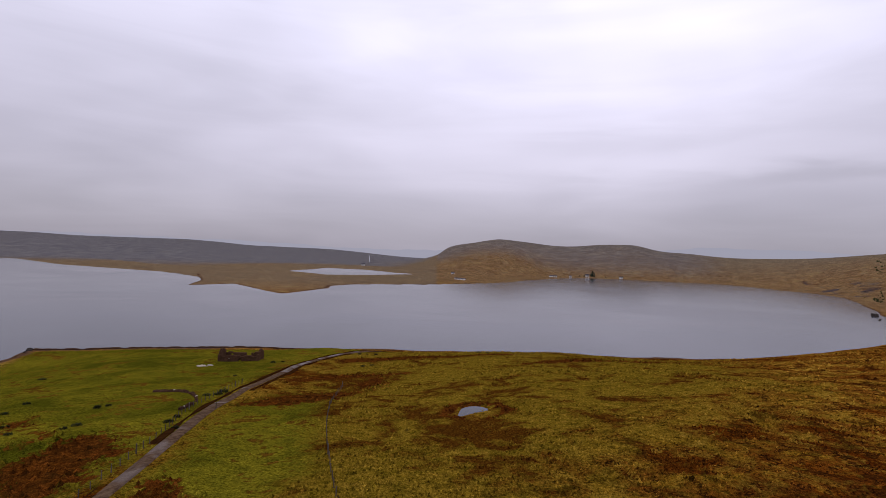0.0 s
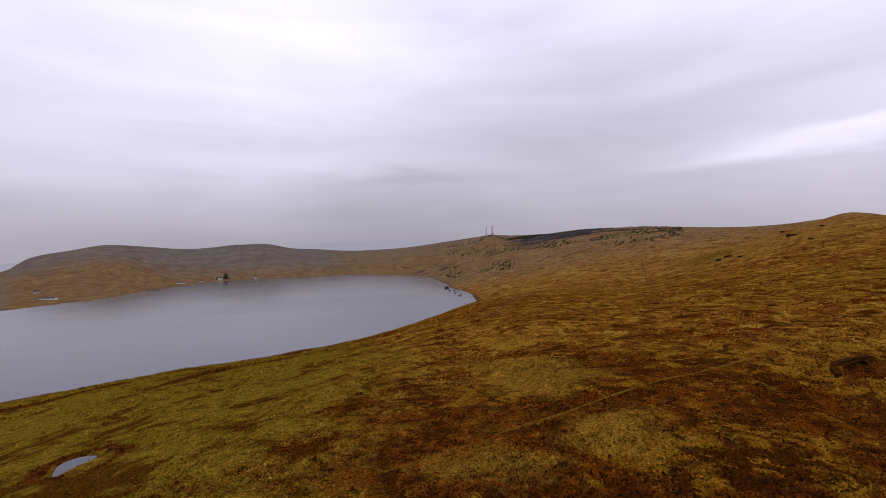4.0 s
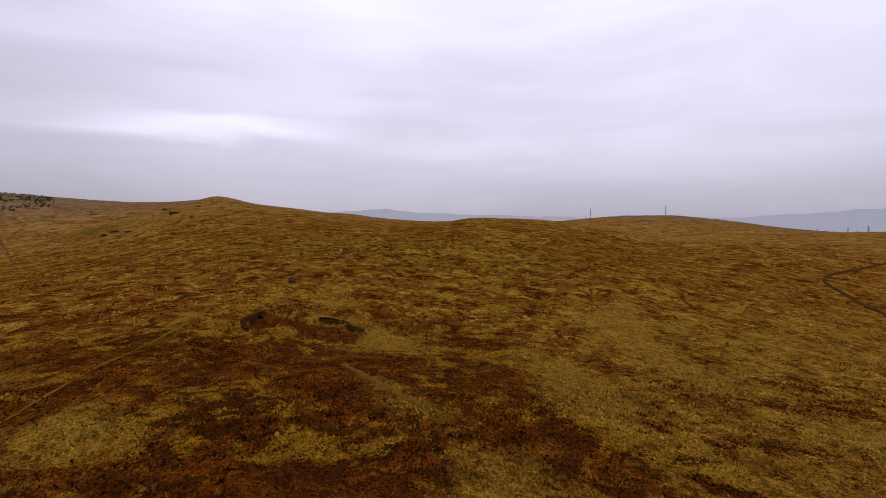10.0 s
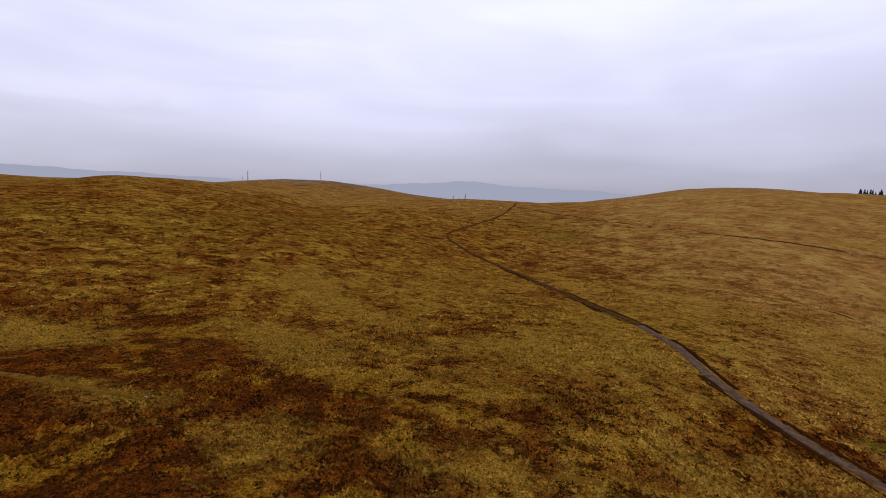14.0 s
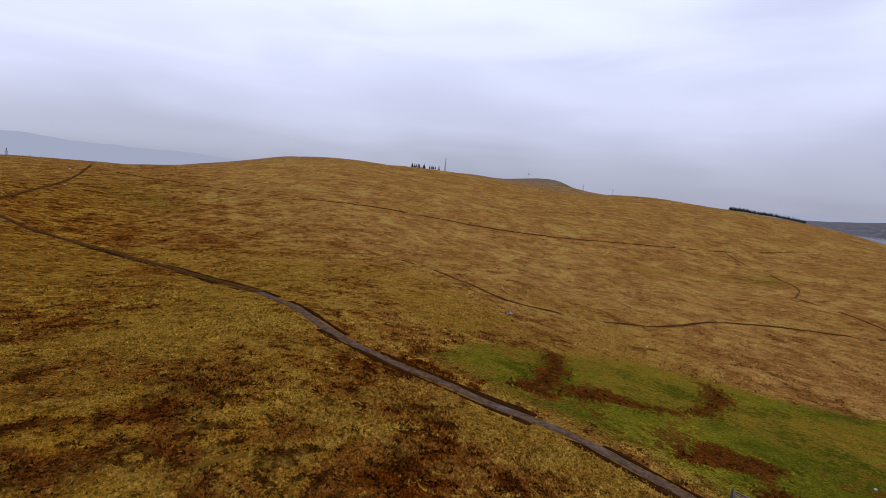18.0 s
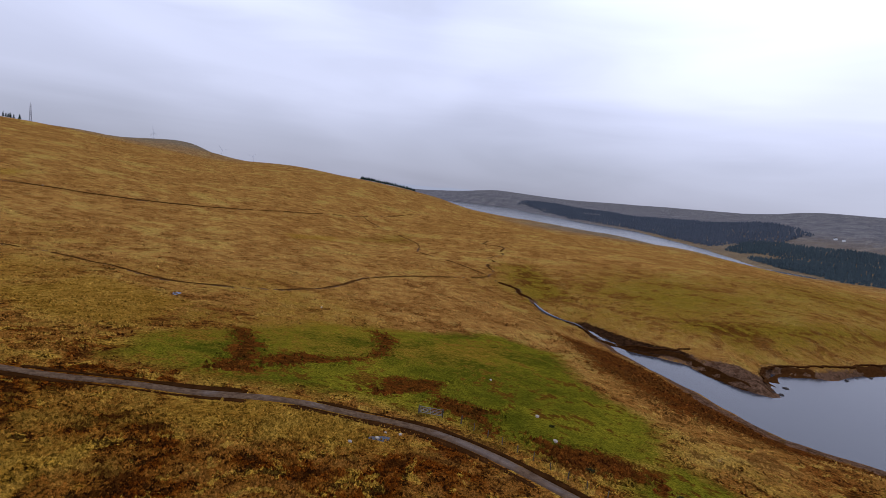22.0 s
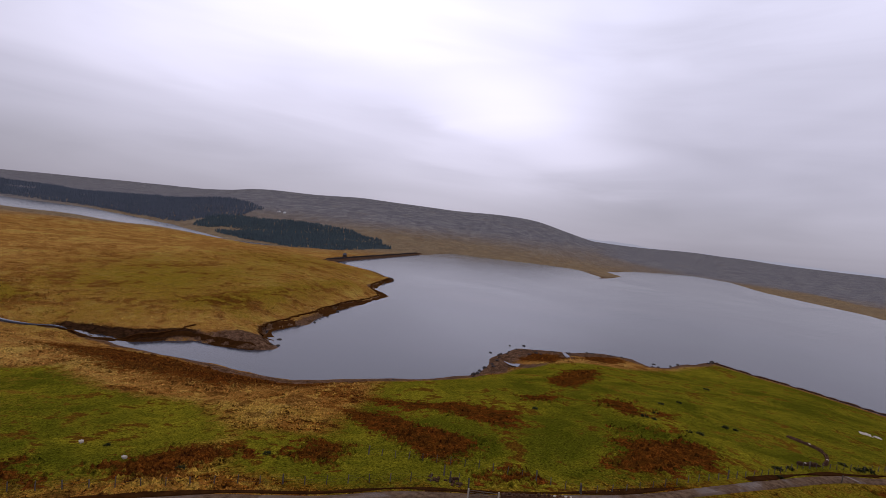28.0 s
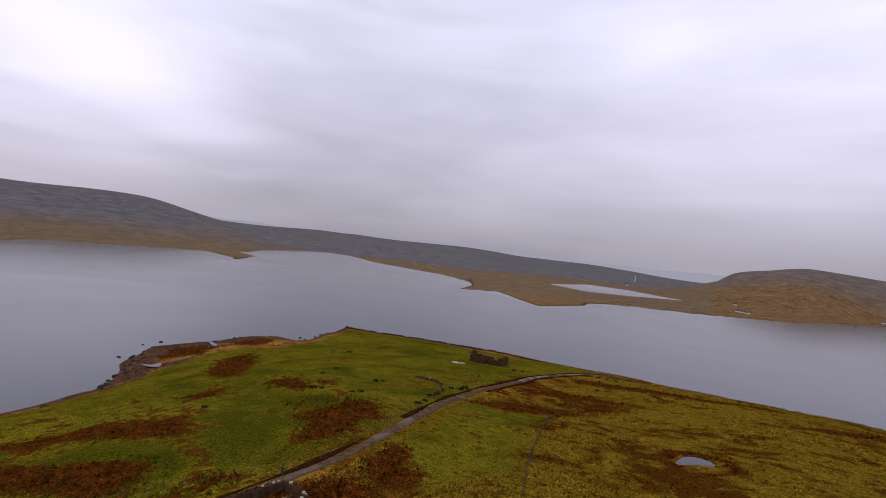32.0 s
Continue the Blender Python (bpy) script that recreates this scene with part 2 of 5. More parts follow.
    grain = n.math("MULTIPLY", n.span(fine, 0.34, 0.66, 0.35, 1.65), n.span(blade, 0.32, 0.68, 0.6, 1.4))
    c = n.mix(1.0, c, n.add("ShaderNodeCombineColor", Red=grain, Green=grain, Blue=grain).outputs[0], "MULTIPLY")
    each = n.math("MULTIPLY", zone("tuft"), n.math("SUBTRACT", n.span(n.add("ShaderNodeNewGeometry").outputs["Random Per Island"], 0, 1, 0.50, 1.55), 1.0))
    each = n.math("ADD", each, 1.0)
    c = n.mix(1.0, c, n.add("ShaderNodeCombineColor", Red=each, Green=each, Blue=each).outputs[0], "MULTIPLY")
    high = n.math("ADD", n.math("MULTIPLY", small, 0.7), n.math("MULTIPLY", fine, 0.3))
    finish(n, c, 1.0, high, 0.8, 0.6, spec=0.0)
    return m


def water_material():
    """Dull loch water with a light breeze on it."""
    m, n = material("loch_water")
    at = n.add("ShaderNodeNewGeometry").outputs["Position"]
    ripples = n.math("ADD", n.noise(at, 0.35, 4, 0.6), n.math("MULTIPLY", n.noise(at, 1.7, 3, 0.6), 0.4))
    finish(n, (0.034, 0.035, 0.042, 1), n.span(n.noise(at, 0.006, 4, 0.6, 1.0), 0.35, 0.65, 0.13, 0.17), ripples, 0.022, 0.2, spec=0.4, IOR=1.33)
    return m


MOORLAND = moor_material()
WATER = water_material()

# ---- lie of the land ----
NEAR_SHORE = [(-222, -78), (-208, -66), (-199, -53), (-187, -30), (-169, -9), (-160, 10), (-162, 30), (-166, 60), (-169, 82),
              (-187, 97), (-203, 108), (-216, 127), (-212, 148), (-209, 178), (-204, 190), (-190, 189), (-188, 197), (-195, 215),
              (-200, 243), (-150, 258), (-95, 268), (-40, 273), (40, 277), (110, 275), (155, 278), (196, 287), (246, 306),
              (300, 326), (375, 360), (435, 432), (500, 545), (535, 590)]
FAR_SHORE = [(683, 815), (694, 900), (650, 1085), (518, 1145), (381, 1178), (306, 1140), (180, 1000), (60, 913), (-27, 858),
             (-110, 765), (-152, 690), (-147, 650), (-178, 562), (-225, 610), (-278, 672), (-318, 622), (-345, 715), (-412, 842),
             (-542, 885), (-741, 968), (-980, 1140), (-1120, 1150), (-1075, 1000), (-1030, 885), (-915, 705), (-800, 660),
             (-706, 530), (-745, 570), (-885, 610), (-930, 568), (-970, 460), (-1004, 358), (-860, 240), (-604, 66)]
TONGUE_SHORE = [(-536, 101), (-460, 111), (-394, 78), (-359, 85), (-329, 66), (-294, 41), (-249, 19), (-232, 0), (-217, 1),
                (-201, 6), (-197, -2), (-200, -16), (-213, -29), (-206, -50), (-214, -68)]
BAY = [(-313, 1032), (-283, 1236), (-173, 1200), (-103, 1110), (-40, 1075), (-132, 990), (-216, 950)]
LOWER = [(-2320, -1960), (-2500, -1640), (-1830, -870), (-1630, -522), (-1205, -223), (-925, -80), (-900, -15), (-852, -12),
         (-915, -110), (-1005, -205), (-1125, -390), (-1270, -660), (-1345, -910), (-1780, -1500)]
LOCH = NEAR_SHORE + FAR_SHORE + TONGUE_SHORE
LOWER_Z = -10.0
# ground that ends in an undercut bank at the water
PEAT_BANK = [(-215, -78), (-208, -50), (-214, -30), (-203, -16), (-199, 2), (-235, 2), (-300, 40), (-400, 76), (-462, 108), (-470, 60), (-300, -20), (-236, -76)]
# a cut-over peat hag and a stony hollow
HOLLOWS = [([(113, 16), (122, 17), (130, 12), (128, 5), (121, 1), (122, -5), (114, -12), (104, -8), (108, 2), (117, 6)], 1.3),
           ([(2, 99), (6, 108), (12, 107), (15, 98), (10, 92), (5, 94)], .7)]


def signed_distance(pts, poly):
    """Distance to the outline of a polygon, negative inside it."""
    best = np.full(len(pts), 1e18)
    inside = np.zeros(len(pts), bool)
    q = np.array(poly, float)
    for a, b in zip(q, np.roll(q, -1, 0)):
        e, w = b - a, pts - a
        s = np.clip((w @ e) / (e @ e), 0, 1)
        best = np.minimum(best, ((w - s[:, None] * e) ** 2).sum(1))
        crosses = ((a[1] > pts[:, 1]) != (b[1] > pts[:, 1]))
        if abs(e[1]) > 1e-9:
            inside ^= crosses & (pts[:, 0] < a[0] + (pts[:, 1] - a[1]) * e[0] / e[1])
    return np.where(inside, -1, 1) * np.sqrt(best)


def value_noise(pts, size, seed):
    """Smooth noise from -1 to 1 with features of that size."""
    p = pts / size + seed * 17.31
    i = np.floor(p).astype(np.int64)
    f = p - i
    f = f * f * (3 - 2 * f)

    def corner(dx, dy):
        h = ((i[:, 0] + dx) * 374761393 + (i[:, 1] + dy) * 668265263 + seed * 974711) & 0x7FFFFFFF
        h = ((h ^ (h >> 13)) * 1274126177) & 0x7FFFFFFF
        return (h & 0xFFFF) / 32767.5 - 1
    u, v = f[:, 0], f[:, 1]
    return ((corner(0, 0) * (1 - u) + corner(1, 0) * u) * (1 - v) + (corner(0, 1) * (1 - u) + corner(1, 1) * u) * v)


def smooth(e0, e1, x):
    t = np.clip((x - e0) / (e1 - e0), 0, 1)
    return t * t * (3 - 2 * t)


def bearing(az, dist, rise):
    """A spot by its bearing and distance from the middle of the plan, and how steeply it is seen from 56 m up."""
    return (dist * math.sin(radians(az)), dist * math.cos(radians(az)), 56 + dist * math.tan(radians(rise)))


def skyline(dist, *pairs):
    return [bearing(az, dist, rise) for az, rise in pairs]


# the moor round the middle: crests, slopes and hollows
MOOR = [(0, 0, 28), (105, -9, 31), (163, 6, 36), (233, -16, 41), (70, 56, 31), (87, 35, 33), (132, -62, 31), (56, -32, 30),
        (7, -82, 29), (-9, -68, 27), (-77, -158, 18), (-128, -133, 13), (-103, -202, 15), (123, -279, 24), (-94, -296, 20),
        (-248, -130, 6), (-339, -381, 16), (-484, -446, 20), (-69, -23, 21), (-80, -40, 19), (-188, -164, 11), (20, 120, 21)]
FIELD = [(-62, 161, 13), (-45, 58, 24), (-94, 111, 17), (-50, 117, 17.5), (-28, 154, 13.5), (-85, 205, 8), (-180, 122, 6),
         (-130, 40, 12), (-60, 250, 6), (60, 240, 9), (100, 160, 21), (200, 180, 26), (300, 280, 15), (523, 163, 43), (493, 238, 26),
         (341, -278, 41), (450, -392, 38), (-120, -20, 13), (-150, 200, 4), (-130, 240, 5)]
TONGUE = [(-300, -40, 9), (-420, 20, 14), (-500, -60, 14), (-560, 40, 7), (-608, -8, 7.5), (-634, -65, 9), (-676, -121, 11), (-731, -229, 11.5),
          (-800, -379, 13), (-877, -550, 11.5), (-1007, -798, 15), (-1093, -1005, 26), (-600, -380, 18), (-620, -250, 14), (-330, -200, 10)]
HILLS = (skyline(1750, (359.5, -1.0), (1, .1), (4, .75), (7, 1.3), (11, 1.0), (14, .7), (18, .95), (22, 1.0), (24.5, .4), (27, .3), (34, .1))
         + [(620, 650, 7), (740, 780, 9), (770, 950, 9), (700, 1160, 7), (590, 510, 14)]
         + skyline(2500, (5, -.4), (12, -.2), (18, -.2), (24, -.3))
         + skyline(1450, (40, -.1), (44, .5), (45.8, .8), (47.2, 1.5), (48.8, .85), (51, 1.0), (57, 1.5), (62, 1.7), (69, 1.4), (73, 1.0), (76, .8))
         + skyline(760, (79, 1.15), (81.5, 1.85), (85, 1.25), (88, 1.0)) + skyline(950, (92, .5), (97, .35), (102, -.2))
         + skyline(470, (103, -.5), (106, -.35), (110, .25), (117, -.1), (122, -.45), (128, -1.1), (134, -1.5), (140, -1.7))
         + skyline(1600, (125, .65), (132, .9), (138, .35), (142, -.3), (110, -.4), (117, -.3))
         + skyline(1150, (146, -.4), (152, -.4), (158, -.3), (163, .15))
         + skyline(1350, (168, .9), (173, 1.7), (177, 1.9), (182, 1.8), (187, 1.75), (192, 1.7), (197, 1.2))
         + skyline(2100, (199, 1.5), (203, 1.55), (206, .3), (188, 1.0))
         + skyline(1150, (207, .5), (212, .65), (216, .35), (221, 0), (226, -.55), (230, -1.2)))
FAR = (skyline(4300, (232, -.2), (236, .35), (242, .12), (249, .3), (255, .5), (261, .72))
       + skyline(2300, (267, 1.35), (273, 1.55), (279, 1.95), (286, 1.85), (293, 1.8), (299, 1.6), (303, .75), (307, -.1), (262, .0), (255, -.9), (246, -1.2))
       + skyline(1500, (262, -1.7), (270, -1.4), (280, -.4), (290, -.4), (300, -1.0), (308, -1.7))
       + skyline(3600, (307, .0), (312, .12), (318, .12), (325, -.22), (334, -.08), (338, -.55), (344, -.6), (350, -.7), (357, -1.4))
       + skyline(1700, (320, -1.9), (330, -1.9), (340, -1.9), (350, -1.85))
       + skyline(4600, (5, -.9), (20, -.8), (45, -.7), (70, -.7), (95, -.8), (120, -.7), (135, -.9), (148, -.9), (160, -.9), (170, -.6), (200, -.3), (215, -.5), (280, .5))
       + skyline(1170, (4, -2.3), (10, -2.4)) + skyline(1330, (16, -2.2), (21, -2.1), (26, -1.9), (12, -1.7)) + skyline(2600, (35, -.4), (110, -.6), (148, -.9), (155, -.9)))
SPOTS = np.array(MOOR + FIELD + TONGUE + HILLS + FAR) * (1, 1, 1.06)


def plan(p):
    """Plan distances drawn closer together with the distance, so that near and far relief are equally smooth."""
    r = np.hypot(p[:, 0], p[:, 1]) + 1e-6
    return p[:, :2] * (np.log1p(r / 60) / r)[:, None]


def kernel(d2):
    return np.where(d2 > 1e-12, d2 * np.log(np.maximum(d2, 1e-12)), 0)


def relief(spots):
    u = plan(spots)
    n = len(u)
    d2 = ((u[:, None] - u[None]) ** 2).sum(-1)
    a = np.zeros((n + 3, n + 3))
    a[:n, :n] = kernel(d2) + np.eye(n) * .002
    a[:n, n] = 1
    a[:n, n + 1:] = u
    a[n:, :n] = a[:n, n:].T
    return u, np.linalg.solve(a, np.concatenate([spots[:, 2], [0, 0, 0]]))


RELIEF = relief(SPOTS)


def ground_height(pts):
    """The ground's height over each point of the plan."""
    pts = np.asarray(pts, float)[:, :2]
    u, c = RELIEF
    z = np.empty(len(pts))
    for s in range(0, len(pts), 20000):
        v = plan(pts[s:s + 20000])
        z[s:s + 20000] = kernel(((v[:, None] - u[None]) ** 2).sum(-1)) @ c[:-3] + c[-3] + v @ c[-2:]
    r = np.hypot(pts[:, 0], pts[:, 1])
    far = smooth(150, 900, r)
    z += value_noise(pts, 90, 3) * (1.2 + 1.6 * far) * (1 - .9 * smooth(1100, 1900, r)) + value_noise(pts, 31, 5) * (.7 - .5 * far) * (1 - smooth(600, 1100, r)) + value_noise(pts, 11, 7) * .3 * (1 - far)
    z += value_noise(pts, 260, 9) * 4 * far
    for poly, depth in HOLLOWS:
        d = signed_distance(pts, poly) + value_noise(pts, 5, 21) * 1.7 + value_noise(pts, 2.6, 23) * .7
        z -= depth * smooth(.6, -1.2, d)
    wiggle = (value_noise(pts, 23, 11) * 2.5 + value_noise(pts, 9, 12) * 1.4) * (1 - far) + value_noise(pts, 95, 13) * 7 * far
    for poly, level, reach in ((LOCH, 0.0, 46), (BAY, 0.0, 60), (LOWER, LOWER_Z, 120)):
        d = signed_distance(pts, poly) + wiggle
        w = smooth(0, reach, d)
        shore = level + np.where(d < 0, np.maximum(-5, d * .09), np.minimum(d * .07, 1.6))
        if level == 0.0 and reach == 46:
            shore = shore + 1.9 * smooth(.6, 4.0, d) * smooth(14, 0, signed_distance(pts, PEAT_BANK))
        z = np.where(d < reach, w * np.maximum(z, level + .4) + (1 - w) * shore, z)
        z = np.where((d >= reach) & (d < reach * 4), np.maximum(z, level + .6), z)
    return z

# ---- ground, one sheet out to the skyline ----


def mesh_from(name, verts, faces):
    me = bpy.data.meshes.new(name)
    me.from_pydata([tuple(v) for v in verts], [], [tuple(f) for f in faces])
    me.update()
    return me


def near_line(pts, line):
    """Distance from each point to a polyline."""
    best = np.full(len(pts), 1e18)
    q = np.array(line, float)[:, :2]
    for a, b in zip(q[:-1], q[1:]):
        e, w_ = b - a, pts - a
        s = np.clip((w_ @ e) / (e @ e), 0, 1)
        best = np.minimum(best, ((w_ - s[:, None] * e) ** 2).sum(1))
    return np.sqrt(best)


TURNS, RINGS = 1080, 400
angles = np.linspace(0, 2 * math.pi, TURNS, endpoint=False)
radii = np.geomspace(2.0, 4900.0, RINGS)
gx, gy = np.outer(radii, np.sin(angles)).ravel(), np.outer(radii, np.cos(angles)).ravel()
plan_pts = np.stack([np.append(gx, 0), np.append(gy, 0)], 1)
gz = ground_height(plan_pts)
verts = np.column_stack([plan_pts, gz])
i = np.arange((RINGS - 1) * TURNS)
nxt = np.where(i % TURNS == TURNS - 1, i - TURNS + 1, i + 1)
quads = np.stack([i, i + TURNS, nxt + TURNS, nxt], 1)
core = [(RINGS * TURNS, k, (k + 1) % TURNS) for k in range(TURNS)]
ground_mesh = bpy.data.meshes.new("ground")
ground_mesh.from_pydata(verts.tolist(), [], [tuple(f) for f in quads.tolist()] + core)
ground_mesh.polygons.foreach_set("use_smooth", [True] * len(ground_mesh.polygons))


def zone(name, values):
    ground_mesh.attributes.new(name, "FLOAT", "POINT").data.foreach_set("value", np.clip(values, -1, 1.5).astype(np.float32))


NORTH_PASTURE = [(-46, 12), (-43, 40), (-43, 85), (-52, 130), (-52, 170), (-46, 205), (-20, 232), (-60, 250), (-130, 256), (-196, 240), (-184, 205), (-176, 172),
                 (-160, 150), (-174, 112), (-167, 85), (-161, 62), (-157, 44), (-130, 36), (-115, 30), (-96, 22), (-75, 12), (-80, -2), (-58, -4)]
SOUTH_PASTURE = [(-18, -76), (-28, -90), (-49, -91), (-74, -97), (-89, -92), (-109, -82), (-132, -74), (-135, -51), (-113, -33), (-98, -8), (-75, -2),
                 (-55, -15), (-53, -32), (-46, -46), (-30, -60)]
EAST_PASTURE = [(-37, 60), (-40, 85), (-44, 112), (-40, 124), (-27, 126), (-24, 100), (-16, 66), (-22, 50), (-31, 50)]
GREEN_KNOLLS = [[(530, 224), (600, 215), (640, 180), (560, 170), (490, 180)], [(138, -383), (107, -344), (120, -315), (190, -400)],
                [(-20, -95), (-40, -105), (-75, -110), (-60, -98), (-30, -92)], [(-195, 95), (-150, 75), (-120, 60), (-135, 95), (-170, 110)]]
BRACKEN = [[(-36, 53), (-35, 63), (-26, 56), (-23, 50), (-27, 46)], [(-24, 138), (-18, 155), (-13, 143), (-17, 129)],
           [(-206, 118), (-208, 140), (-196, 152), (-184, 136), (-174, 122), (-190, 110)], [(-206, 156), (-206, 178), (-194, 180), (-184, 160), (-192, 152)],
           [(-40, 196), (-20, 206), (30, 214), (34, 208), (-10, 198), (-36, 188)], [(28, 172), (60, 184), (96, 186), (98, 180), (64, 176), (30, 166)],
           [(-46, 150), (-30, 160), (-8, 164), (-6, 158), (-28, 152), (-44, 144)], [(-44, 109), (-41, 122), (-24, 131), (-18, 126), (-30, 112)],
           [(-37, 33), (-38, 40), (-32, 48), (-24, 44), (-26, 36)], [(-62, -40), (-66, -28), (-55, -24), (-56, -38)],
           [(-47, -93), (-51, -90), (-47, -76), (-36, -63), (-31, -66), (-42, -79)], [(-36, -66), (-48, -70), (-60, -66), (-74, -66), (-88, -77), (-92, -83), (-88, -89), (-84, -81), (-72, -69), (-60, -62), (-44, -63)],
           [(-50, -46), (-62, -52), (-72, -46), (-62, -40)], [(-60, -20), (-70, -8), (-64, 0), (-55, -10)],
           [(-62, 5), (-72, 10), (-66, 18), (-56, 12)], [(-113, 20), (-99, 37), (-93, 49), (-79, 54), (-71, 48), (-77, 44), (-88, 38), (-98, 28)],
           [(-97, 18), (-90, 27), (-75, 34), (-64, 40), (-57, 35), (-55, 30), (-57, 26), (-68, 24), (-87, 19)], [(-117, 83), (-147, 111), (-154, 132), (-119, 105), (-104, 85), (-107, 81)],
           [(-91, 82), (-88, 92), (-78, 86), (-77, 81), (-85, 81)], [(-70, 77), (-67, 88), (-64, 83), (-65, 76)],
           [(-61, 63), (-63, 81), (-58, 86), (-49, 77), (-46, 61), (-48, 56), (-50, 51), (-53, 59), (-57, 64)], [(-97, 63), (-97, 75), (-90, 71), (-90, 63)],
           [(-50, 32), (-51, 39), (-47, 41), (-47, 33)], [(-69, 71), (-68, 75), (-66, 73), (-66, 69)],
           [(-80, 92), (-80, 98), (-76, 94), (-77, 90)], [(-92, 25), (-91, 29), (-87, 28), (-88, 25)]]
STONY = [[(-222, 125), (-216, 150), (-213, 182), (-203, 184), (-202, 154), (-204, 130), (-194, 116), (-182, 108), (-168, 97), (-172, 86), (-190, 96), (-208, 106)],
         [(-207, 146), (-202, 150), (-188, 142), (-192, 138)], [(-186, 102), (-180, 110), (-172, 118), (-168, 110), (-176, 104)],
         [(-206, 184), (-196, 190), (-190, 186), (-200, 178)], [(-202, 240), (-196, 216), (-190, 214), (-194, 238)], [(-201, 8), (-196, -4), (-204, -20), (-216, -26), (-214, -4)]]
ROAD = [(352, -721), (300, -600), (257, -499), (238, -445), (218, -385), (205, -325), (193, -281), (178, -254), (152, -234), (110, -208), (80, -188), (46, -147),
        (24, -119), (12, -99), (6, -84), (-1, -74), (-9, -67), (-18, -61), (-26, -54), (-33, -48), (-39, -41), (-44, -34), (-47, -26), (-48, -14), (-47, -4),
        (-45, 8), (-43, 25), (-40, 42), (-39, 53), (-40, 66), (-44, 86), (-48, 108), (-50, 132), (-50, 168), (-47, 198), (-35, 222), (-22, 238), (-5, 250)]
CUT = [(300, -600), (251, -545), (160, -470), (70, -408), (-3, -384), (-69, -381), (-127, -373), (-201, -377), (-271, -386), (-340, -392), (-480, -430)]
BURN = [(-212, -70), (-213, -80), (-219, -88), (-216, -98), (-224, -108), (-232, -114), (-233, -124), (-242, -129), (-240, -142), (-249, -156), (-262, -160), (-274, -176), (-296, -182),
        (-304, -196), (-335, -200), (-352, -216), (-378, -226), (-372, -250), (-400, -262)]
DRAIN = [(-244, -152), (-191, -160), (-154, -163), (-118, -145), (-90, -137), (-69, -137), (-51, -149), (-40, -188), (-32, -204), (-8, -222)]
SIDE_BURN = [(-246, -158), (-258, -205), (-266, -235), (-300, -262), (-320, -296), (-340, -377), (-352, -400)]


def patches(polys, soft):
    """1 inside any of the outlines, 0 outside, half-way on the edge."""
    best = np.full(len(plan_pts), -1.0)
    for poly in polys:
        q = np.array(poly)
        mid, reach = q.mean(0), np.linalg.norm(q - q.mean(0), axis=1).max() + soft * 2
        near = np.flatnonzero(((plan_pts - mid) ** 2).sum(1) < reach * reach)
        if len(near):
            best[near] = np.maximum(best[near], 0.5 - signed_distance(plan_pts[near], poly) / soft)
    return best


d_loch = signed_distance(plan_pts, LOCH)
x_, y_ = plan_pts[:, 0], plan_pts[:, 1]
dist_, az_ = np.hypot(x_, y_), np.degrees(np.arctan2(x_, y_)) % 360
sectors = lambda a, b, soft: smooth(a - soft, a + soft, az_) * smooth(b + soft, b - soft, az_)
inner = dist_ < 900
bare = np.maximum(patches(STONY, 8), np.where(d_loch > -30, 0.9 - np.abs(d_loch - 1.0) / 7, 0.3))
for line, wide in ((CUT, 0.9), (BURN[:9], 1.5), (BURN[8:], 0.7), (DRAIN, 0.7), (SIDE_BURN, 0.7)):
    d_line = np.full(len(plan_pts), 99.0)
    d_line[inner] = near_line(plan_pts[inner], line)
    bare = np.maximum(bare, 0.95 - d_line / (wide * 2.4))
heather = value_noise(plan_pts, 140, 31) * 0.35
heather_zone = (-0.75 + (0.34 * smooth(560, 780, dist_) + 0.40 * smooth(950, 1150, dist_)) * sectors(34, 78, 4) + 0.8 * sectors(50, 59, 1.5) * smooth(1040, 1200, dist_) * smooth(1900, 1600, dist_) + 0.35 * sectors(58, 66, 2) * smooth(1150, 1300, dist_) + 0.30 * sectors(262, 304, 4) * smooth(1350, 1900, dist_)
                + 0.8 * smooth(2400, 3200, dist_) * (1 - 0.8 * sectors(230, 356, 6)) + 0.72 * sectors(120, 143, 4) * smooth(700, 1000, dist_) + 0.6 * sectors(196, 207, 2) * smooth(1500, 1800, dist_)
                )
zone("bare", bare)
zone("tawny", np.maximum(smooth(-170, 150, -x_ - 70 - 0.55 * np.minimum(y_ + 60, 90)), 0.6 * smooth(200, 700, dist_)) * 1.1 - 0.1)
zone("heather", heather_zone + heather)
near_cam = np.hypot(x_ - 62, y_ - 8)
RUST = [[(68, -24), (48, -37), (34, -49), (11, -59), (13, -41), (36, -29), (54, -19)], [(84, 20), (81, -6), (53, -12), (40, -11), (29, -15), (42, 21)],
        [(69, 53), (67, 44), (54, 37), (47, 41)], [(83, 83), (64, 55), (45, 42), (36, 46), (34, 57), (54, 60)]]
# real rusty patches, plus a ring near the camera carrying the painted vignetting
zone("rusty", np.maximum(smooth(120, 30, near_cam) * 0.95 - 0.15, patches(RUST, 12)))
# both zones grow with distance, since their greying stands in for haze
zone("heath_haze", np.maximum(smooth(500, 1900, dist_), np.maximum(0.62 * sectors(-12, 102, 10) * smooth(420, 950, dist_), 0.85 * sectors(300, 372, 8) * smooth(260, 850, dist_) + 0.9 * sectors(238, 300, 8) * smooth(560, 950, dist_))) * 1.4 - 0.35)
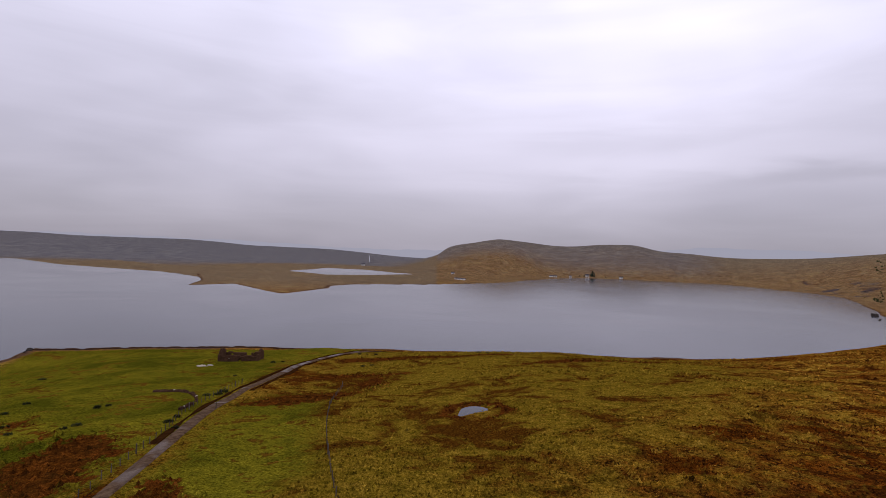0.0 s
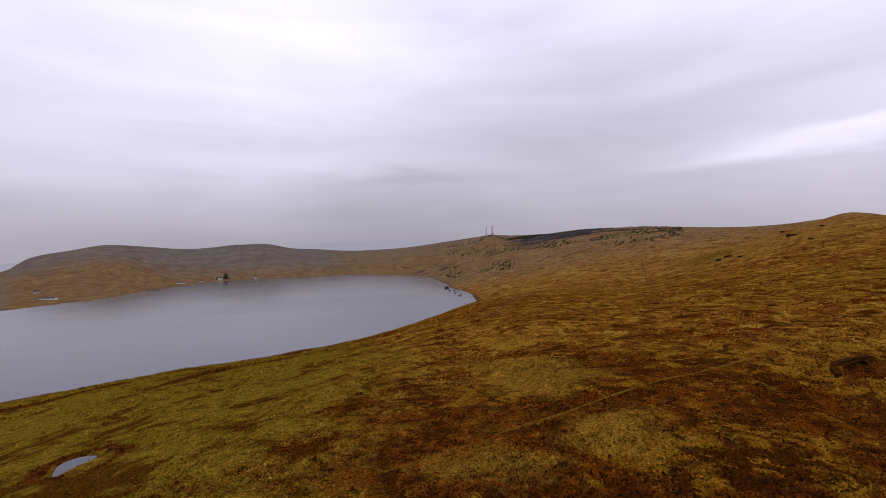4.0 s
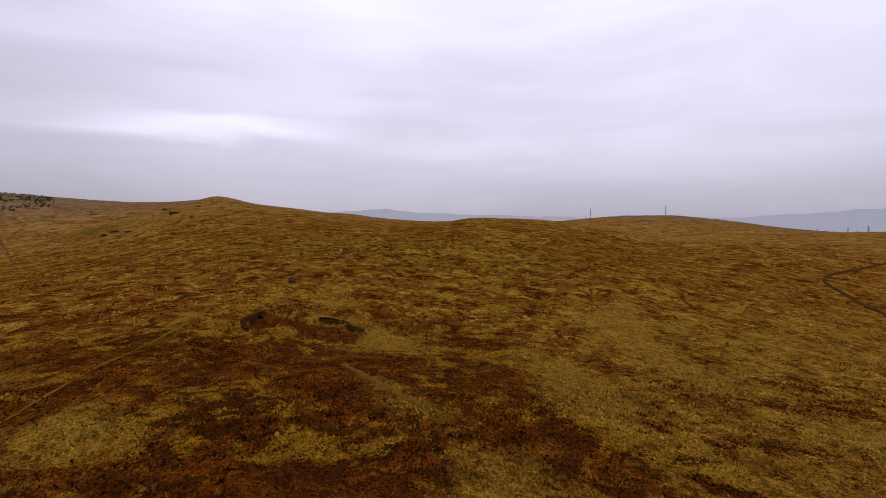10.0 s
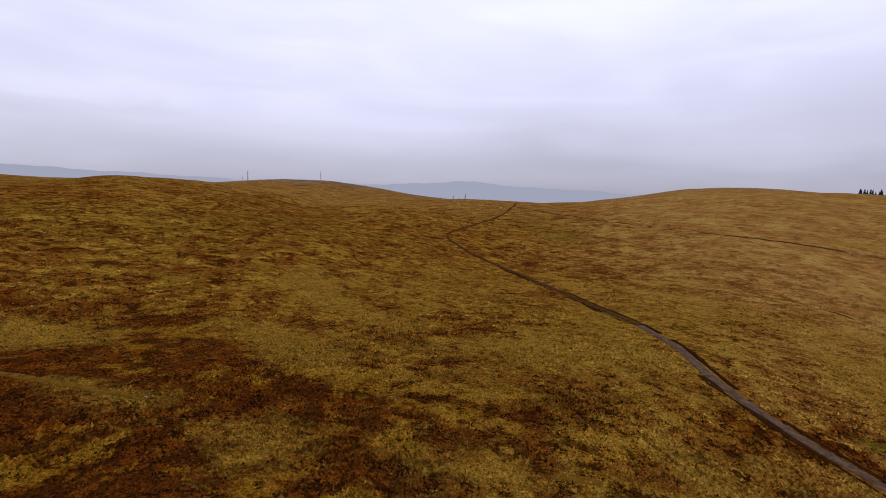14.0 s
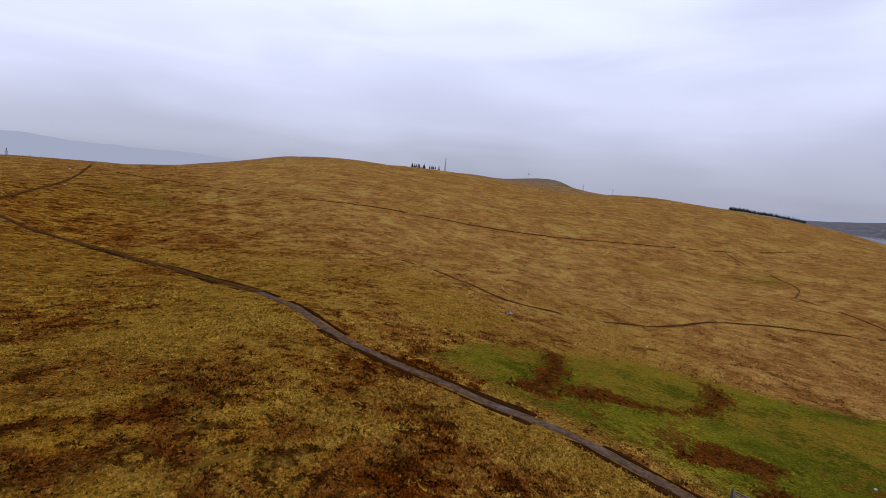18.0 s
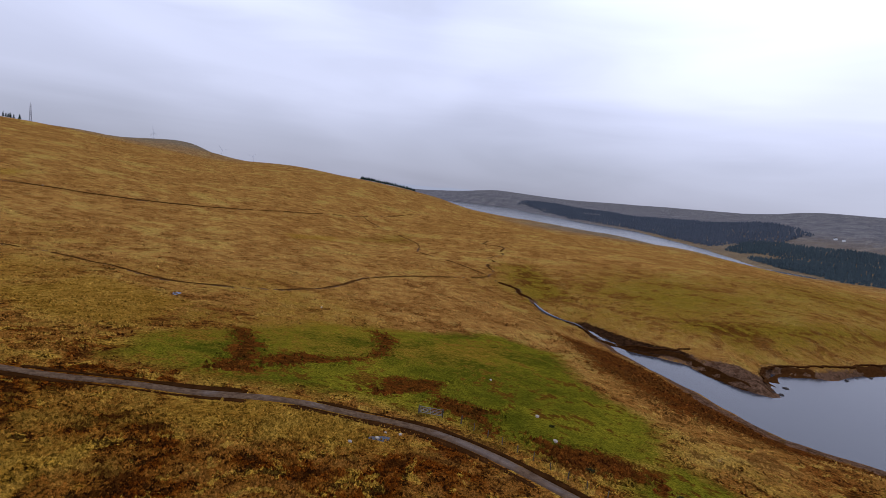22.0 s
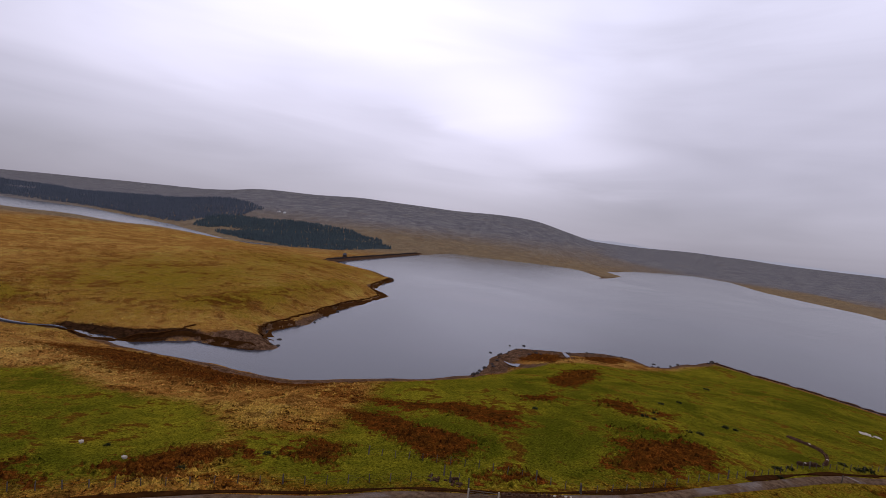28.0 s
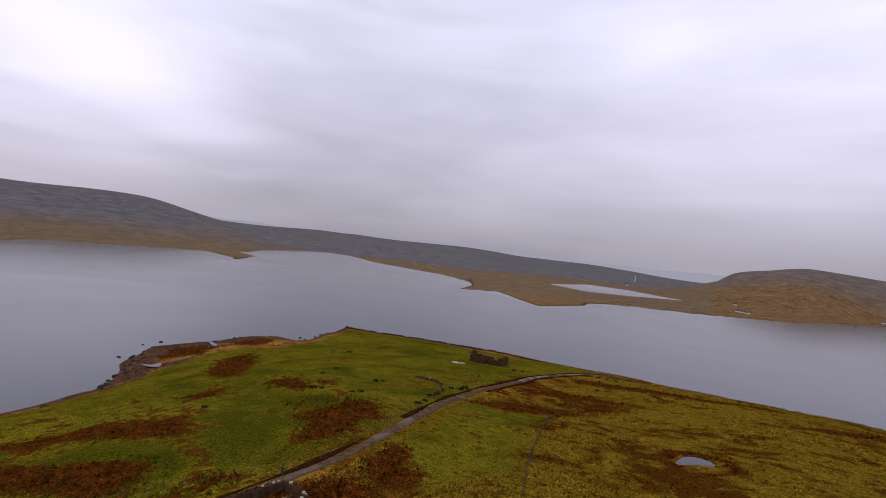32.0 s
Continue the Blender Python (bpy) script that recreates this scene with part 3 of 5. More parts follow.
upland_haze = np.maximum(smooth(1300, 2300, dist_), np.maximum(sectors(304, 356, 6) * smooth(1250, 1750, dist_), 0.85 * sectors(118, 147, 3) * smooth(950, 1250, dist_))) * (0.55 + 0.45 * np.maximum(sectors(225, 358, 4), smooth(2400, 3200, dist_))) * (1 - 0.3 * sectors(0, 30, 6) * smooth(2400, 2000, dist_))
upland_haze = np.maximum(upland_haze, 0.6 * smooth(34, 26, az_) * smooth(1150, 1500, dist_))
zone("upland_haze", np.maximum(upland_haze, sectors(258, 320, 4) * (0.5 * smooth(1000, 1500, dist_) + 0.5 * smooth(10, 70, gz))) * 1.4 - 0.3)
PALE = [[(3, 96), (4, 105), (9, 104), (10, 97), (7, 94)], [(-9, -138), (-37, -155), (-50, -118), (-28, -94), (-15, -107)], [(-11, -48), (-20, -54), (-36, -49), (-39, -34), (-40, -26), (-33, -28), (-21, -40)],
        [(0, -45), (-7, -46), (-7, -43), (-1, -42)], [(-189, -293), (-235, -292), (-215, -271), (-182, -275)], [(-21, -404), (-70, -428), (-58, -400)],
        [(94, -43), (86, -54), (56, -47), (50, -37), (60, -33), (83, -39)], [(77, -8), (70, -12), (60, -16), (58, -11), (66, -8)], [(50, -15), (44, -20), (37, -21), (36, -16), (39, -13), (45, -13)],
        [(49, -74), (38, -86), (17, -71), (22, -59), (35, -60)], [(143, -111), (79, -79), (59, -77), (62, -65), (84, -68), (126, -76)], [(31, -25), (15, -30), (8, -33), (24, -23)],
        [(105, 94), (114, 90), (100, 81), (98, 86)], [(83, 83), (97, 67), (85, 46), (70, 46), (67, 56), (77, 69)], [(64, 38), (72, 31), (64, 26), (56, 30), (56, 35)], [(41, 47), (49, 41), (51, 32), (46, 34), (39, 41)],
        [(128, 2), (116, -17), (100, -27), (92, -21), (101, -4)]]
MOSSY = [(-36, 60), (-46, 110), (-48, 160), (-42, 205), (-20, 245), (60, 262), (120, 262), (130, 225), (90, 150), (70, 110), (45, 75), (0, 38), (-25, 28)]
SHORE_MOSS = [[(-236, -40), (-232, -12), (-300, 30), (-360, 66), (-400, 60), (-340, 20), (-290, -20), (-255, -70)], [(-225, -110), (-235, -130), (-300, -175), (-320, -165), (-260, -95)], [(-255, -290), (-330, -310), (-300, -270)]]
TONGUE_MOSS = [(-215, -75), (-203, -10), (-235, 0), (-300, 36), (-400, 70), (-460, 100), (-540, 60), (-480, -40), (-380, -110), (-280, -140)]
zone("mossy", np.maximum(np.maximum(patches([MOSSY], 40), patches([TONGUE_MOSS], 70) * 0.5), patches(SHORE_MOSS, 30) * 0.8) + value_noise(plan_pts, 60, 37) * 0.25)
KNOLL = [(-36, -86), (-60, -92), (-90, -88), (-112, -78), (-128, -66), (-124, -48), (-100, -40), (-76, -52), (-52, -62)]
zone("pale", np.maximum(np.maximum(patches(PALE, 12), patches([KNOLL], 24) * 0.46), 0.45 * smooth(170, 60, np.hypot(x_ - 15, y_ + 140)) + value_noise(plan_pts, 38, 43) * 0.3))
zone("pasture", np.maximum(patches([NORTH_PASTURE, SOUTH_PASTURE, EAST_PASTURE], 15), patches(GREEN_KNOLLS, 60) * 0.62))
rushy = patches([[(1, 96), (2.5, 105), (8, 109), (15, 106), (17, 99), (12, 93), (5, 93)]], 3)
wet = patches([[(4, 98), (6, 104), (11, 105), (14, 100), (9, 95)]], 3)
NEAR_BANK = [(-196, -54), (-170, -6), (-160, 36), (-142, 40), (-122, 18), (-112, -8), (-132, -42), (-168, -72)]
INLET_PEAT = [(-230, -104), (-206, -70), (-203, -45), (-212, -26), (-224, -28), (-226, -60), (-238, -108)]
zone("bracken", np.where(wet > 0.3, -1.0, np.maximum(np.maximum(patches(BRACKEN, 11), patches([HOLLOWS[0][0]], 3) * 0.5), np.maximum(rushy, patches([NEAR_BANK], 24) * 0.8))))
zone("peat", np.where(d_loch > -3, patches([INLET_PEAT], 8) - np.maximum(d_loch - 2.5, 0) * 0.22, -1))
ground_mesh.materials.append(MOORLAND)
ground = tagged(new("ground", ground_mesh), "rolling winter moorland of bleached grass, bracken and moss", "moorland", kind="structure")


def water_sheet(name, outline, level, spread, label):
    """A level water sheet a little wider than its outline, so that the ground cuts its edge."""
    q = np.array(outline, float)
    nxt_, prv = np.roll(q, -1, 0), np.roll(q, 1, 0)
    t = nxt_ - prv
    t /= np.linalg.norm(t, axis=1)[:, None]
    area = (q[:, 0] * nxt_[:, 1] - nxt_[:, 0] * q[:, 1]).sum()
    out = q + np.stack([t[:, 1], -t[:, 0]], 1) * spread * (1 if area > 0 else -1)
    bm = bmesh.new()
    bm.faces.new([bm.verts.new((x, y, level)) for x, y in out])
    bmesh.ops.triangulate(bm, faces=bm.faces[:])
    bmesh.ops.recalc_face_normals(bm, faces=bm.faces[:])
    for f in bm.faces:
        if f.normal.z < 0:
            f.normal_flip()
    me = bpy.data.meshes.new(name)
    bm.to_mesh(me)
    bm.free()
    me.materials.append(WATER)
    return tagged(new(name, me), label, "lake", kind="structure")


water_sheet("water", LOCH, 0.0, 3, "still grey loch reflecting the overcast sky")
water_sheet("water", BAY, 0.0, 3, "small pale bay behind a low peninsula")
water_sheet("water", LOWER, LOWER_Z, 4, "long narrow reservoir below a dark plantation")


# ---- pale hills beyond the plan, in the haze at the edge of sight ----
HORIZON = [(0, -.2), (20, .3), (24, .6), (28, 1.05), (35, 1.06), (41, .83), (48, .2), (70, -.2), (90, .4), (95, .9), (100, 1.25), (105, .86), (111, .8), (117, .76), (123, .65), (131, .6),
           (139, 1.0), (143, 1.3), (147, 1.72), (150, 1.75), (154, 1.38), (159, 1.4), (163, 1.3), (168, 1.0), (174, .5), (190, 0), (225, -.1), (232, .1), (262, .3), (300, .35), (304, .5), (308, .42),
           (313, .2), (322, .3), (340, .1), (350, -.3), (360, -.2)]
azs = np.arange(0, 360, 0.5)
els = np.interp(azs, [p[0] for p in HORIZON], [p[1] for p in HORIZON]) + 0.05 * np.sin(azs * 0.9) + 0.03 * np.sin(azs * 2.7 + 1)
ring_xy = np.stack([np.sin(np.radians(azs)), np.cos(np.radians(azs))], 1) * 4880
top_z = 60 + 4880 * np.tan(np.radians(els))
back_v = np.concatenate([np.column_stack([ring_xy, np.full(len(azs), -260.0)]), np.column_stack([ring_xy, top_z])])
nn = len(azs)
back_mesh = mesh_from("backdrop", back_v, [(k, (k + 1) % nn, nn + (k + 1) % nn, nn + k) for k in range(nn)])
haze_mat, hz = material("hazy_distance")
# the backdrop emits the haze's brightness itself; no lamp or sky lights it
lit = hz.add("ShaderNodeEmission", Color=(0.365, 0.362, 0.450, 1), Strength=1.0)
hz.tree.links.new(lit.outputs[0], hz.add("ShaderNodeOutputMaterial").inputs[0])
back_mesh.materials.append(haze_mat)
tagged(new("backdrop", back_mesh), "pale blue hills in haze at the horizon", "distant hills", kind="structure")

# ---- road, burns, drains, draped over the ground ----
GRAVEL = plain("wet_gravel", (0.100, 0.052, 0.020), 1.0, 0.35, 0.8, 0.6)
DITCH_PEAT = plain("brown_ditch_peat", (0.062, 0.028, 0.008), 1.0, 0.45, 0.5, 0.7)
PEAT = plain("dark_peat", (0.036, 0.014, 0.004), 1.0, 0.4, 0.7, 0.7)
STONE = plain("lichened_stone", (0.066, 0.035, 0.020), 0.9, 0.4, 1.2, 0.8)
DARK_STONE = plain("wet_dark_stone", (0.045, 0.036, 0.031), 0.8, 0.4, 1.5, 0.8)
PALE_STONE = plain("pale_stone", (0.40, 0.34, 0.26), 0.85, 0.15, 2.0, 0.4)
WHITE_WALL = plain("white_render", (0.72, 0.71, 0.69), 0.8, 0.08, 1.0, 0.2)
SLATE = plain("grey_slate", (0.07, 0.07, 0.08), 0.6, 0.25, 2.0, 0.4)
OLD_WOOD = plain("weathered_wood", (0.085, 0.068, 0.052), 0.9, 0.35, 4.0, 0.5)
STEEL = plain("galvanised_steel", (0.22, 0.22, 0.22), 0.6, 0.15, 3.0, 0.1, 0.8)
GREY_STEEL = plain("grey_mast_steel", (0.27, 0.27, 0.30), 0.6, 0.15, 1.0, 0.1, 0.3)
OFF_WHITE = plain("off_white_paint", (0.62, 0.62, 0.63), 0.5, 0.08, 1.0, 0.1)
RED_PAINT = plain("faded_boat_paint", (0.10, 0.05, 0.04), 0.6, 0.2, 2.0, 0.2)
WIRE = plain("rusty_wire", (0.07, 0.05, 0.04), 0.8)
NEEDLES = plain("spruce_needles", (0.020, 0.030, 0.020), 0.95, 0.4, 0.4, 0.8)
GORSE = plain("gorse_leaves", (0.030, 0.034, 0.014), 0.95, 0.4, 2.0, 0.8)
BARK = plain("bark", (0.055, 0.042, 0.032), 0.95, 0.3, 4.0, 0.6)
GLASS_DARK = plain("dark_window", (0.02, 0.022, 0.028), 0.15, 0.1, 1.0, 0.0)


def height_at(x, y):
    return float(ground_height(np.array([[x, y]], float))[0])


def resample(line, step):
    """Even points along a rounded polyline."""
    q = np.array(line, float)
    for _ in range(3):
        a, b = q[:-1] * 0.75 + q[1:] * 0.25, q[:-1] * 0.25 + q[1:] * 0.75
        mid = np.empty((2 * len(a), 2))
        mid[0::2], mid[1::2] = a, b
        q = np.vstack([q[:1], mid, q[-1:]])
    s = np.concatenate([[0], np.cumsum(np.linalg.norm(np.diff(q, axis=0), axis=1))])
    at = np.linspace(0, s[-1], max(2, int(s[-1] / step)))
    return np.stack([np.interp(at, s, q[:, 0]), np.interp(at, s, q[:, 1])], 1)


def part(name, data, mat, parent=None, label="", smooth_faces=False):
    """Links a bmesh or a mesh as one object under a thing."""
    if isinstance(data, bmesh.types.BMesh):
        me = bpy.data.meshes.new(name)
        data.to_mesh(me)
        data.free()
    else:
        me = data
    if mat is not None and not me.materials:
        me.materials.append(mat)
    if smooth_faces:
        me.polygons.foreach_set("use_smooth", [True] * len(me.polygons))
    ob = new(name, me)
    if parent is not None:
        ob.parent = parent
    return tagged(ob, label)


def draped(name, line, half, lift, mat, label, category, step=2.0, ragged=0.0, seed=1, crown=0.0, gaps=0.0):
    """A strip laid along a line on the ground, with sunk edges."""
    c = resample(line, step)
    t = np.gradient(c, axis=0)
    t /= np.linalg.norm(t, axis=1)[:, None]
    side = np.stack([t[:, 1], -t[:, 0]], 1)
    wobble = 1 + ragged * value_noise(c, 9.0, seed) + ragged * 0.6 * value_noise(c, 3.1, seed + 1)
    wobble = np.maximum(wobble, 0.2)
    fade = np.minimum(1, np.hypot(c[:, 0], c[:, 1]) / 300)
    lift_ = lift * (1 + 2.0 * fade) - 1.2 * smooth(0.0, 0.25, gaps - 0.5 + 0.6 * value_noise(c, 14.0, seed + 2) + 0.3 * value_noise(c, 47.0, seed + 4)) * (gaps > 0)
    rows = []
    for k, drop in ((-1.25, -0.5), (-1.0, 0.0), (-0.5, crown * 0.6), (0.0, crown), (0.5, crown * 0.6), (1.0, 0.0), (1.25, -0.5)):
        p = c + side * (k * half * wobble)[:, None]
        rows.append(np.column_stack([p, ground_height(p) + lift_ + drop]))
    n, m = len(c), len(rows)
    vs = np.stack(rows, 1).reshape(-1, 3)
    fs = [(i_ * m + j, i_ * m + j + 1, (i_ + 1) * m + j + 1, (i_ + 1) * m + j) for i_ in range(n - 1) for j in range(m - 1)]
    me = mesh_from(name, vs, fs)
    bm = bmesh.new()
    bm.from_mesh(me)
    if sum(f.normal.z for f in bm.faces) < 0:
        bmesh.ops.reverse_faces(bm, faces=bm.faces[:])
    bm.to_mesh(me)
    bm.free()
    me.materials.append(mat)
    me.polygons.foreach_set("use_smooth", [True] * len(me.polygons))
    return tagged(new(name, me), label, category, kind="structure")


def road_material():
    m, n = material("gravel_track")
    at = n.add("ShaderNodeNewGeometry").outputs["Position"]
    a, b, c_ = n.noise(at, 0.09, 4, 0.6, 0.5), n.noise(at, 1.1, 4, 0.65), n.noise(at, 7.0, 3, 0.7)
    col = n.mix(n.span(b, 0.36, 0.64), (0.058, 0.034, 0.020, 1), (0.128, 0.081, 0.048, 1))
    col = n.mix(n.span(a, 0.45, 0.62, 0.0, 0.55), col, (0.082, 0.050, 0.031, 1))
    k = n.span(c_, 0.3, 0.7, 0.75, 1.25)
    col = n.mix(1.0, col, n.add("ShaderNodeCombineColor", Red=k, Green=k, Blue=k).outputs[0], "MULTIPLY")
    finish(n, col, n.span(a, 0.50, 0.60, 0.95, 0.32), b, 0.4, 0.2, spec=n.span(a, 0.50, 0.60, 0.0, 0.07))
    return m


TRACK = road_material()
draped("road", ROAD[12:], 1.0, 0.10, TRACK, "narrow wet gravel track winding over the moor", "track", 1.5, 0.12, 3, 0.05)
draped("road", ROAD[:13], 0.85, 0.25, DITCH_PEAT, "dark rutted track climbing to the far col", "track", 1.5, 0.5, 4, 0.05)
for a_, b_ in ((-1.35, 23), (1.35, 25)):
    t_ = np.gradient(resample(ROAD[9:], 8.0), axis=0)
    draped("verge", resample(ROAD[9:], 8.0) + np.stack([t_[:, 1], -t_[:, 0]], 1) / np.linalg.norm(t_, axis=1)[:, None] * a_ * 1.5, 0.45, 0.10, PEAT, "dark wet ditch along the track", "verge", 1.5, 1.1, b_, 0.0, 0.3)
draped("ditch", CUT, 0.5, 0.16, DITCH_PEAT, "dark open drain cut along the hillside", "ditch", 2.0, 1.0, 5, 0.0, 0.42)
draped("ditch", DRAIN, 0.32, 0.12, DITCH_PEAT, "narrow peaty drain winding through rough grass", "ditch", 1.2, 1.1, 7, 0.0, 0.40)
draped("ditch", SIDE_BURN, 0.36, 0.12, DITCH_PEAT, "small dark side burn in the bog", "ditch", 1.2, 1.1, 9, 0.0, 0.40)
draped("stream_bank", BURN[:9], 0.95, 0.10, PEAT, "eroded peat banks of a winding burn", "stream", 1.2, 1.1, 11, 0.0, 0.3)
draped("stream_bank", BURN[8:], 0.6, 0.10, DITCH_PEAT, "narrow upper course of a winding burn", "stream", 1.2, 1.1, 12, 0.0, 0.5)
draped("stream", BURN[:5], 0.5, 0.26, WATER, "shallow burn running into the loch", "stream", 1.2, 0.8, 13)


def scarp(line, tall, label, seed):
    """A ragged, undercut peat face standing along the rim of a hollow."""
    c = resample(line, 0.45)
    t = np.gradient(c, axis=0)
    t /= np.linalg.norm(t, axis=1)[:, None]
    side = np.stack([t[:, 1], -t[:, 0]], 1)
    out = c + side * (0.9 * value_noise(c, 3.1, seed + 5) + 0.45 * value_noise(c, 1.3, seed) + 0.2 * value_noise(c, 0.7, seed + 1))[:, None]
    lip = np.maximum(ground_height(c + side * 2.2), ground_height(c - side * 2.2))
    reach = tall * np.clip(0.65 + 0.9 * value_noise(c, 5.0, seed + 2) + 0.3 * value_noise(c, 1.6, seed + 3), 0.08, 1.4) * np.minimum(1, np.minimum(np.arange(len(c)), np.arange(len(c))[::-1]) / 5 + 0.15)
    rows = []
    for k, z_ in ((0.9, 0.02), (0.25, 0.10), (-0.25, 0.02), (-0.05, -0.5), (-0.35, -1.0), (-0.9, -1.15)):
        rows.append(np.column_stack([out - side * k, lip + np.where(z_ < 0, z_ * reach, z_)]))
    m = len(rows)
    vs = np.stack(rows, 1).reshape(-1, 3)
    me = mesh_from("peat_scarp", vs, [(a * m + b, a * m + b + 1, (a + 1) * m + b + 1, (a + 1) * m + b) for a in range(len(c) - 1) for b in range(m - 1)])
    me.materials.append(PEAT)
    return tagged(new("peat_scarp", me), label, "peat bank", kind="structure")


scarp([(113, 15.5), (121.5, 16.6), (128, 12.5)], 1.0, "dark undercut edge of a peat hag", 19)
scarp([(122, -1), (121.5, -6), (114.5, -11.5)], 0.8, "dark undercut edge of a peat hag", 27)
scarp([(-212, -76), (-211, -66), (-206, -52), (-214, -36), (-222, -30)], 3.2, "eroded black peat bank beside the inlet", 41)
INLET_BANK = [(-216, -84), (-211, -72), (-206, -60), (-205, -50), (-210, -38), (-214, -29), (-203, -17), (-199, -4)]
draped("peat_scarp", INLET_BANK, 1.5, 0.12, PEAT, "wet black peat at the foot of the inlet bank", "peat bank", 0.9, 0.7, 51, 0.0, 0.15)
draped("peat_scarp", [(-199, 0), (-203, 5), (-217, 1), (-234, 1), (-251, 18), (-295, 40), (-330, 65), (-360, 85), (-394, 77), (-458, 109)], 1.6, 0.12, PEAT, "dark wet peat along the far waterline", "peat bank", 1.5, 0.8, 53, 0.0, 0.3)
scarp([(-205, 2), (-218, -3), (-234, -3), (-252, 15), (-296, 37), (-331, 62), (-360, 81), (-394, 74), (-455, 106)], 2.2, "eroded peat bank along the far shore", 45)
draped("peat_scarp", [(105, -7), (108.5, 2), (116, 6)], 0.3, 0.10, PEAT, "dark near edge of a peat hag", "peat bank", 0.7, 1.0, 21, 0.0, 0.4)
STRAW = plain("trodden_straw", (0.130, 0.064, 0.008), 1.0, 0.35, 0.8, 0.5)
draped("path", [(96, 0), (84, -5), (64, -13), (52, -16.5), (38, -22), (25, -27), (10, -33), (-4, -40)], 0.35, 0.10, STRAW, "faint trodden track of pale grass over the moor", "path", 1.2, 0.9, 31, 0.0, 0.60)
draped("path", [(128, 26), (116, 29), (90, 35), (70, 39), (52, 44)], 0.2, 0.08, STRAW, "faint trodden track of pale grass over the moor", "path", 1.2, 0.9, 33, 0.0, 0.62)
draped("path", [(149, 135), (217, 183), (290, 236), (365, 280)], 0.45, 0.08, GRAVEL, "faint worn path down to the loch", "path", 2.0, 0.4, 15)
draped("path", [(602, 295), (540, 262), (471, 225), (410, 195), (372, 174)], 0.5, 0.1, GRAVEL, "faint wheel track up the slope", "path", 2.0, 1.0, 17)


def pool(outline, lift, label):
    bm = bmesh.new()
    z = max(height_at(*p) for p in outline) * 0.3 + min(height_at(*p) for p in outline) * 0.7 + lift
    ring = resample(outline + outline[:1], 0.8)
    bm.faces.new([bm.verts.new((p[0], p[1], z)) for p in ring[:-1]])
    bmesh.ops.triangulate(bm, faces=bm.faces[:])
    for f in bm.faces:
        f.normal_update()
        if f.normal.z < 0:
            f.normal_flip()
    return tagged(part("puddle", bm, WATER), label, "puddle", kind="structure")


pool([(-185, 103), (-180, 105), (-182, 109), (-177, 112), (-174, 117), (-170, 112), (-168, 109), (-173, 106), (-176, 107), (-178, 103)], 0.25, "pale standing water on the stony point")
pool([(-208, 148), (-200, 148), (-186, 140), (-199, 144)], 0.2, "thin strip of water on the gravel point")
pool([(-33.5, -31), (-35.5, -31.6), (-37.5, -30.4), (-39, -29), (-37, -28.4), (-35, -29)], 0.12, "wet black puddle among stones at the roadside")
pool([(5, 98), (6, 103.5), (10, 105), (13.5, 101), (11, 96.5), (8, 96)], 0.3, "pale shallow pool in a rushy hollow")
pool([(-45, -127), (-48, -130), (-52, -128), (-49, -125)], 0.15, "small round bog pool")

# ---- building blocks ----


def box(bm, centre, size, turn=0.0, taper=1.0):
    """A box with its middle at centre; taper shrinks its top."""
    cx, cy, cz = centre
    sx, sy, sz = (v_ / 2 for v_ in size)
    ca, sa = math.cos(turn), math.sin(turn)
    vs = []
    for z, k in ((-sz, 1), (sz, taper)):
        for x, y in ((-sx, -sy), (sx, -sy), (sx, sy), (-sx, sy)):
            vs.append(bm.verts.new((cx + (x * ca - y * sa) * k, cy + (x * sa + y * ca) * k, cz + z)))
    for f in ((3, 2, 1, 0), (4, 5, 6, 7), (0, 1, 5, 4), (1, 2, 6, 5), (2, 3, 7, 6), (3, 0, 4, 7)):
        bm.faces.new([vs[k] for k in f])
    return vs


def rod(bm, a, b, r0, r1=None, sides=6):
    """A tapered round bar from a to b."""
    a, b = Vector(a), Vector(b)
    r1 = r0 if r1 is None else r1
    turn = (b - a).to_track_quat("Z", "Y")
    rings = []
    for end, r in ((a, r0), (b, r1)):
        rings.append([bm.verts.new(end + turn @ Vector((r * math.cos(k * math.tau / sides), r * math.sin(k * math.tau / sides), 0))) for k in range(sides)])
    for k in range(sides):
        bm.faces.new((rings[0][k], rings[0][(k + 1) % sides], rings[1][(k + 1) % sides], rings[1][k]))
    bm.faces.new(rings[0][::-1]), bm.faces.new(rings[1])


def stone_mesh(name, seed, mat, flat=0.7, sub=2):
    """A rough stone, about one metre across."""
    bm = bmesh.new()
    bmesh.ops.create_icosphere(bm, subdivisions=sub, radius=0.5)
    off = Vector((seed * 3.7, seed * 1.9, seed * 5.1))
    for v_ in bm.verts:
        n = noise.noise(v_.co * 1.8 + off) * 0.28 + noise.noise(v_.co * 4.5 + off) * 0.10
        v_.co *= 1 + n
        v_.co.z *= flat
    me = bpy.data.meshes.new(name)
    bm.to_mesh(me)
    bm.free()
    me.materials.append(mat)
    return me


def empty(name, x, y, z=None, turn=0.0):
    ob = new(name)
    ob.matrix_world = pose(x, y, height_at(x, y) if z is None else z, 0, 0, turn)
    return ob


ROCKS = [stone_mesh("rock", k, DARK_STONE, 0.65) for k in range(4)]
PALE_ROCKS = [stone_mesh("stone", k + 9, PALE_STONE, 0.7, 1) for k in range(3)]
COPES = [stone_mesh("cope_stone", k + 20, STONE, 0.8, 1) for k in range(4)]


